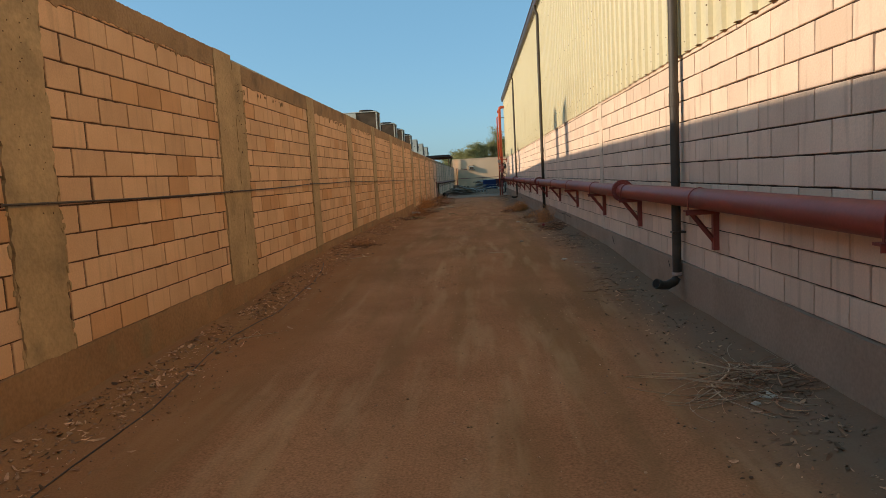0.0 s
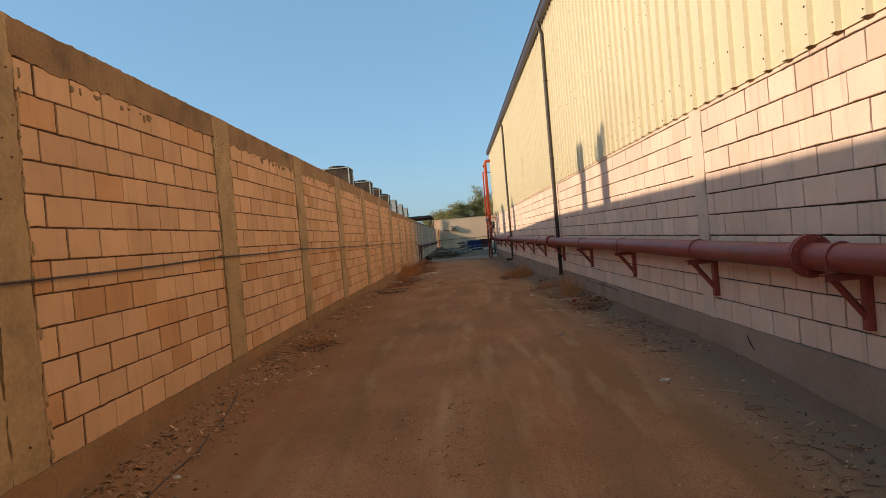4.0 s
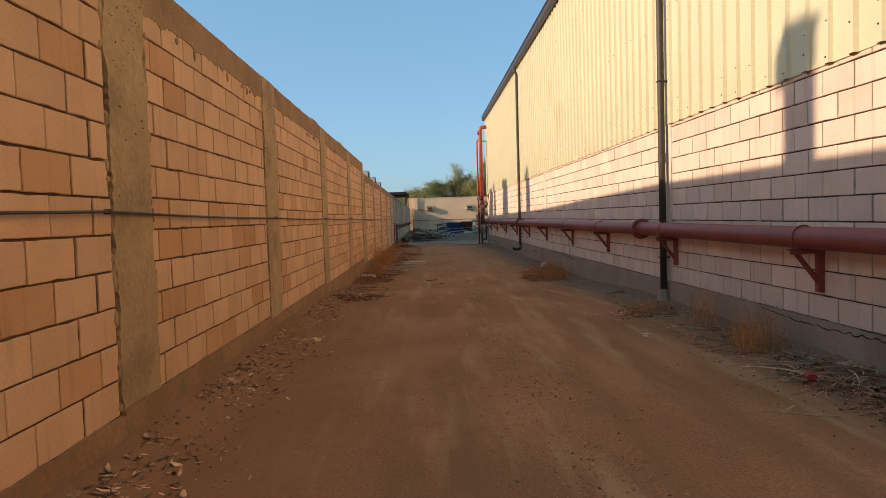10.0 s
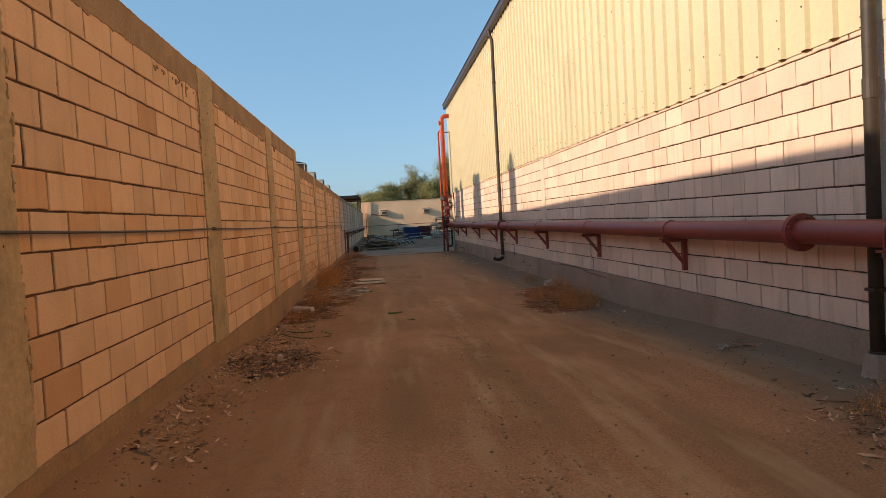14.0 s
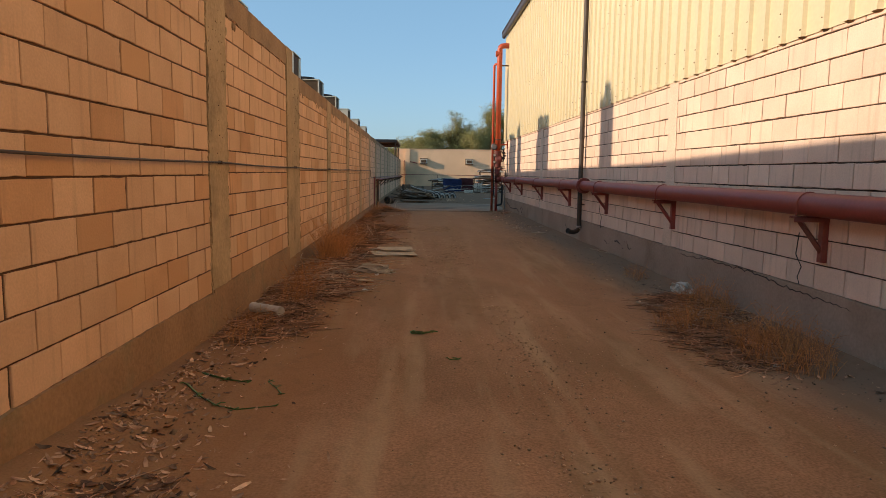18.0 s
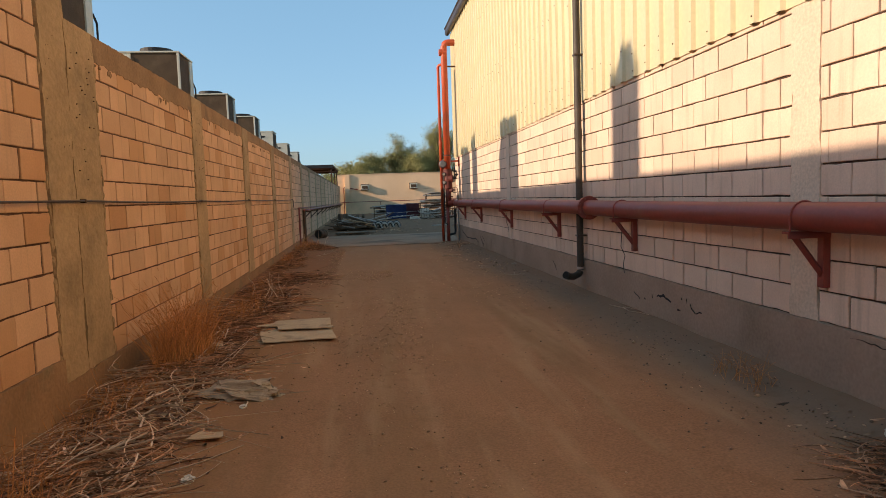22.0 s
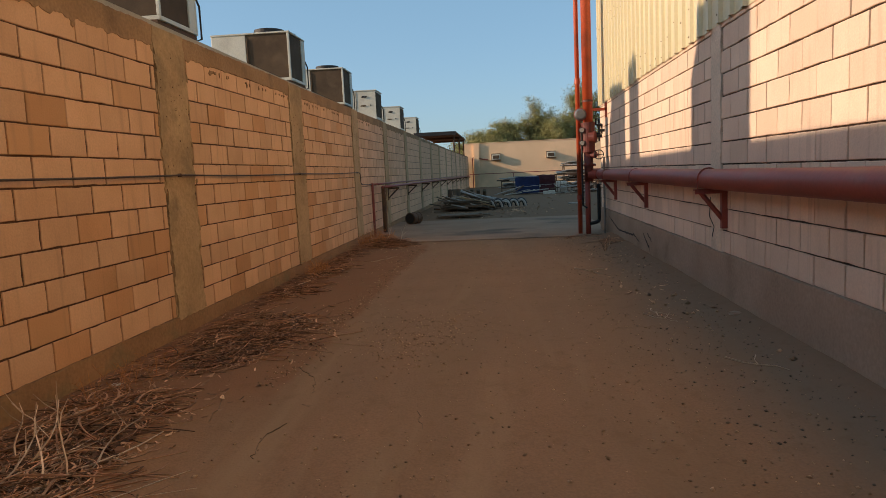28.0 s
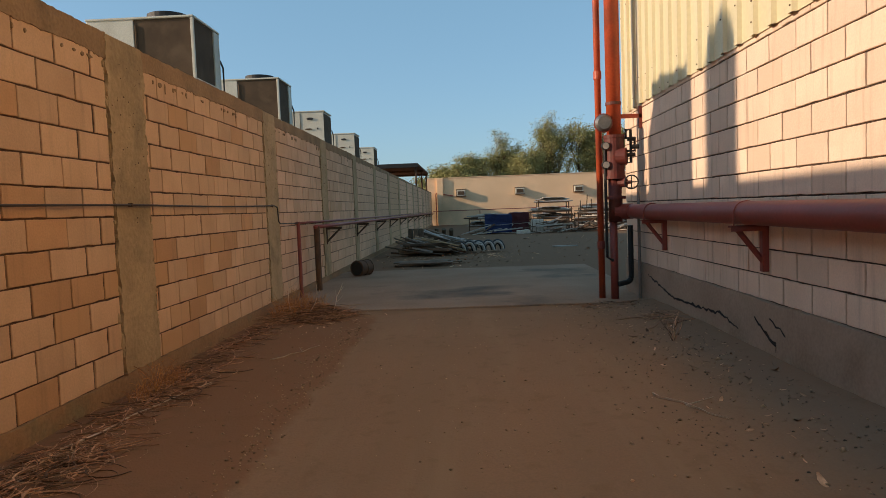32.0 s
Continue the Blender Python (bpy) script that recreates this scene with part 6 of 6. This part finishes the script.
# ---- rubbish ----
def outline_slab(name, pts, z, thick, mat, parent, label="", curl=0.0, seed=1):
    """A torn sheet with a ragged outline."""
    q = random.Random(seed)
    ring = []
    for (xa, ya), (xb, yb) in zip(pts, pts[1:] + pts[:1]):
        n = max(2, int(math.hypot(xb - xa, yb - ya) / 0.06))
        for k in range(n):
            t = k / n
            j = 0.006 if 0 < k < n else 0.0
            ring.append((xa + (xb - xa) * t + q.uniform(-j, j), ya + (yb - ya) * t + q.uniform(-j, j)))
    bm = bmesh.new()
    lift = lambda x, y: curl * noise.noise((x * 3, y * 3, seed))
    low = [bm.verts.new((x, y, z + lift(x, y))) for x, y in ring]
    high = [bm.verts.new((x, y, z + thick + lift(x, y))) for x, y in ring]
    bm.faces.new(high), bm.faces.new(low[::-1])
    for k in range(len(ring)):
        bm.faces.new((low[k], low[(k + 1) % len(ring)], high[(k + 1) % len(ring)], high[k]))
    bmesh.ops.triangulate(bm, faces=[f for f in bm.faces if len(f.verts) > 4])
    return part(name, bm, mat, parent, label)


gz = ground_z(-0.8, 34.7)
card = thing("cardboard", (-0.8, 34.7, gz), "flattened torn brown cardboard box on the dirt", "cardboard")
outline_slab("lower_sheet", [(-0.31, -0.53), (0.39, -0.51), (0.33, -0.1), (0.28, 0.47), (-0.38, 0.5), (-0.42, 0.1), (-0.40, -0.1)], 0.012, 0.008, M_CARD, card, curl=0.012, seed=3)
outline_slab("upper_sheet", [(-0.22, -0.02), (0.34, -0.05), (0.33, 0.04), (0.2, 0.05), (0.3, 0.12), (0.28, 0.49), (-0.30, 0.52), (-0.33, 0.3), (-0.46, 0.28), (-0.48, 0.2), (-0.26, 0.16)], 0.042, 0.008, M_CARD, card, "torn upper flap", curl=0.015, seed=4)
for x, y, s in ((-1.5, 33.2, 0.16), (-1.05, 31.6, 0.1), (-1.6, 34.2, 0.13)):
    g = ground_z(x, y)
    c2 = thing("card_scrap", (x, y, g), "small torn scrap of brown card in the brush", "cardboard")
    outline_slab("sheet", [(-s, -s * 0.7), (s, -s * 0.5), (s * 0.8, s * 0.6), (-s * 0.6, s * 0.8)], 0.02, 0.006, M_CARD, c2, curl=0.02, seed=int(s * 100))


def crumple(name, x, y, sx, sy, sz, mat, seed, label, category, up=0.0):
    if name != "rag":
        sx, sy, sz = 0.62 * sx, 0.62 * sy, 0.62 * sz
    bm = bmesh.new()
    bmesh.ops.create_icosphere(bm, subdivisions=4, radius=1.0)
    for v in bm.verts:
        n = noise.noise_vector((v.co.x * 1.9 + seed, v.co.y * 1.9, v.co.z * 1.9)) * 0.55 + noise.noise_vector((v.co.x * 5 + seed, v.co.y * 5, v.co.z * 5)) * 0.22
        v.co = Vector(((v.co.x + n.x) * sx, (v.co.y + n.y) * sy, max(-0.35, v.co.z + n.z) * sz))
    ob = part(name, bm, mat)
    low = min(v.co.z for v in ob.data.vertices)
    y = ONWARD(y)
    ob.matrix_basis = pose(x, y, ground_z(x, y) - low - 0.004 + up, 0, 0, seed * 40)
    return tagged(ob, label, category)


crumple("plastic_bag", 2.38, 6.28, 0.05, 0.10, 0.03, M_PLASTIC, 1, "crumpled white plastic bag among dry twigs", "plastic bag")
crumple("plastic_bag", 2.27, 6.16, 0.035, 0.04, 0.02, M_PLASTIC, 2, "small white plastic scrap by the brush", "plastic bag")
crumple("plastic_bag", 2.5, 30.55, 0.19, 0.16, 0.13, M_PLASTIC, 3, "crumpled white plastic bag caught in the brush", "plastic bag", 0.04)
crumple("plastic_scrap", 1.98, 12.5, 0.07, 0.05, 0.02, M_PLASTIC, 4, "flat white plastic scrap on the dirt", "plastic scrap")
crumple("plastic_scrap", 2.2, 28.0, 0.07, 0.04, 0.025, M_PLASTIC, 5, "flat white plastic scrap on the dirt", "plastic scrap")
crumple("plastic_scrap", 1.72, 20.6, 0.06, 0.04, 0.02, M_PLASTIC, 6, "flat white plastic scrap on the dirt", "plastic scrap")
crumple("plastic_scrap", -1.02, 31.05, 0.06, 0.05, 0.03, M_PLASTIC, 7, "small white plastic scrap on the dirt", "plastic scrap")
crumple("plastic_scrap", -1.64, 11.15, 0.05, 0.035, 0.02, M_PLASTIC, 8, "flat white plastic scrap on the dirt", "plastic scrap")
crumple("plastic_scrap", -1.86, 38.4, 0.05, 0.04, 0.02, M_PLASTIC, 15, "small white plastic scrap on the dirt", "plastic scrap")
crumple("plastic_scrap", -0.95, 32.2, 0.05, 0.04, 0.025, M_PLASTIC, 16, "small white plastic scrap on the dirt", "plastic scrap")
crumple("plastic_scrap", 1.77, 20.72, 0.06, 0.03, 0.015, M_PLASTIC, 17, "flat white plastic scrap on the dirt", "plastic scrap")
crumple("mortar_lump", 2.62, 39.77, 0.08, 0.05, 0.03, M_PLINTH, 18, "grey lump of broken mortar", "rubble")
crumple("brick_lump", -1.68, 21.11, 0.07, 0.04, 0.025, M_LEFT, 19, "broken piece of tan block", "rubble")
crumple("mortar_lump", 1.5, 15.1, 0.06, 0.05, 0.04, M_PLINTH, 9, "grey lump of broken mortar", "rubble")
crumple("mortar_lump", 2.35, 24.1, 0.12, 0.07, 0.05, M_PLINTH, 10, "grey lump of broken mortar", "rubble")
crumple("brick_lump", -1.62, 21.0, 0.07, 0.05, 0.035, M_LEFT, 11, "broken piece of tan block", "rubble")
crumple("brick_lump", -1.95, 5.0, 0.07, 0.07, 0.05, M_LEFT, 12, "broken piece of tan block", "rubble")
crumple("rag", -1.02, 32.5, 0.28, 0.15, 0.07, M_RAG, 13, "dusty crumpled cloth on the dirt", "rag")
tube = thing("pipe_offcut", (-1.81, 29.54, ground_z(-1.81, 29.54) + 0.085), "pale plastic pipe offcut lying in dry grass", "pipe offcut")
off = bmesh.new()
for k in range(2):
    add_rod(off, (-0.155, 0.105, 0), (0.155, -0.105, 0), 0.046 - 0.006 * k, 18, caps=False)
ends = [e for e in off.edges if e.is_boundary]
bmesh.ops.bridge_loops(off, edges=[e for e in ends if e.verts[0].co.x < 0])
bmesh.ops.bridge_loops(off, edges=[e for e in ends if e.is_valid and e.verts[0].co.x > 0 and e.is_boundary])
part("tube", off, M_PVC, tube)
cup = thing("paper_roll", (-1.6, 25.45, ground_z(-1.6, 25.45)), "small grey cardboard tube in leaf litter", "tube", turn=20)
part("tube", rod((0, -0.07, 0.035), (0.02, 0.07, 0.035), 0.03, 14), M_CARD, cup)
can = thing("drink_can", (2.25, 18.62, ground_z(2.25, 18.62)), "dented red drink can lying by the twigs", "can", turn=70)
part("body", rod((-0.055, 0, 0.034), (0.055, 0, 0.034), 0.033, 18), M_CAN, can)
part("lid", rod((0.055, 0, 0.034), (0.063, 0, 0.034), 0.027, 18), M_STEEL, can)
# ---- cracks and wear in the plinth ----
def crack(pts, wide, seed):
    q = random.Random(seed)
    pts = [(ONWARD(y), z) for y, z in pts]
    fine_ = []
    for (ya, za), (yb, zb) in zip(pts, pts[1:]):
        n = max(2, int(math.hypot(yb - ya, zb - za) / 0.05))
        fine_ += [(ya + (yb - ya) * k / n + q.uniform(-0.012, 0.012), za + (zb - za) * k / n + q.uniform(-0.014, 0.014)) for k in range(n)]
    # a dark strip on the plinth face gives the shade within the crack
    verts, faces = [], []
    for k, (y, z) in enumerate(fine_):
        h = wide * q.uniform(0.35, 1.2) * math.sin(math.pi * (k + 0.5) / len(fine_)) ** 0.4
        verts += [(RIGHT_X - 0.0345, y, z - h / 2), (RIGHT_X - 0.0345, y, z + h / 2), (RIGHT_X - 0.02, y, z)]
    for k in range(len(fine_) - 1):
        o = 3 * k
        faces += [(o, o + 1, o + 4, o + 3), (o + 1, o + 2, o + 5, o + 4), (o + 2, o, o + 3, o + 5)]
    n = max(k for k in range(len(bay_list)) if bay_list[k][1] - 0.2 <= pts[0][0] or k == 0)
    part("crack", mesh_of("crack", verts, faces, M_CRACK), M_CRACK, bay_list[n][0], "crack in the render, its inner shade drawn as a dark strip")


crack([(47.05, -0.12), (46.0, -0.28), (45.7, -0.27), (44.94, -0.25), (44.65, -0.23), (44.2, -0.31)], 0.034, 1)
crack([(43.92, -0.16), (43.56, -0.31), (43.55, -0.39)], 0.048, 2)
crack([(43.67, -0.12), (43.45, -0.19), (43.36, -0.23)], 0.018, 3)
crack([(37.6, -0.14), (37.5, -0.2), (37.35, -0.3)], 0.014, 4)
crack([(31.3, -0.05), (30.4, -0.01), (29.6, -0.005), (29.2, -0.03), (28.5, -0.06), (28.0, -0.07)], 0.009, 5)
crack([(20.1, -0.02), (19.2, -0.06), (18.6, -0.04), (17.9, -0.03), (17.0, -0.05)], 0.011, 6)
crack([(12.6, -0.05), (12.45, -0.2)], 0.03, 7)
crack([(9.6, -0.06), (9.5, -0.16)], 0.02, 8)


def ground_crack(pts, wide, seed):
    q = random.Random(seed)
    # a darker strip laid over the dirt for the shade in the crack
    verts, faces = [], []
    for (xa, ya), (xb, yb) in zip(pts, pts[1:]):
        for k in range(8):
            x, y = xa + (xb - xa) * k / 8 + q.uniform(-0.012, 0.012), ya + (yb - ya) * k / 8
            h = wide * q.uniform(0.3, 1.0)
            verts += [(x - h, y, ground_z(x - h, y) + 0.004), (x + h, y, ground_z(x + h, y) + 0.004), (x, y, ground_z(x, y) - 0.01)]
    for k in range(len(verts) // 3 - 1):
        o = 3 * k
        faces += [(o, o + 1, o + 4, o + 3), (o + 1, o + 2, o + 5, o + 4), (o + 2, o, o + 3, o + 5)]
    part("crack", mesh_of("crack", verts, faces, M_SOILCRACK), M_SOILCRACK, ground, "fine drying crack in the dirt, its shade drawn as a darker strip")


ground_crack([(-0.44, 38.19), (-0.5, 38.45), (-0.72, 38.76)], 0.002, 1)
ground_crack([(-0.47, 37.23), (-0.51, 37.47), (-0.42, 37.7)], 0.002, 2)
ground_crack([(0.34, 37.53), (0.25, 37.86)], 0.0018, 3)
ground_crack([(-0.88, 37.68), (-1.01, 38.22)], 0.0018, 4)
crack([(34.51, -0.2), (34.4, -0.24), (34.31, -0.26)], 0.014, 10)
crack([(34.25, -0.235), (34.16, -0.245)], 0.014, 11)
crack([(34.06, -0.18), (34.02, -0.205)], 0.02, 12)
crack([(33.95, -0.18), (33.87, -0.155), (33.79, -0.13), (33.76, -0.16), (33.67, -0.175), (33.63, -0.215)], 0.024, 13)
crack([(33.57, -0.2), (33.53, -0.215)], 0.022, 14)
crack([(33.5, -0.22), (33.4, -0.235)], 0.018, 15)
crack([(33.435, -0.115), (33.42, -0.145)], 0.012, 16)
crack([(33.335, -0.12), (33.3, -0.155)], 0.014, 17)
crack([(33.27, -0.15), (33.25, -0.18), (33.18, -0.21), (33.1, -0.2), (33.0, -0.21)], 0.013, 18)

# ---- blocks of the walls ----
# a joint of the even courses in each bay, and the length of a block with its joint there
BOND = {104: (7.65, 0.42), 105: (11.34, 0.39), 106: (16.49, 0.4), 107: (19.55, 0.405), 108: (24.96, 0.395), 109: (26.24, 0.41), 110: (29.69, 0.395), 111: (33.66, 0.393), 112: (38.23, 0.39), 113: (40.66, 0.406), 114: (44.14, 0.4)}
for wall, y0, y1, courses, seed, joined in wall_spans:
    start, module = BOND.get(seed, (random.Random(seed).uniform(0, 0.4), 0.4))
    lay_blocks(wall, y0, y1, courses, M_LEFT_FAR if y0 > 46 else M_LEFT, 1, seed, -0.014, joined=joined or y1 < 2, phase=start, module=module)
EAST_BOND = ((0, 0.404), (1.38, 0.404), (10.02, 0.404), (14.28, 0.4033), (23.83, 0.396), (32.24, 0.4044), (42.7, 0.404))
for wall, a, b, n in bay_list:
    start, module = EAST_BOND[n]
    lay_blocks(wall, a, b, [(0.2 * k, 0.2) for k in range(10)] + [(2.0, 0.12)], M_RIGHT, -1, 500 + n, RIGHT_X + 0.014, joined=b < 2, phase=start, module=module)
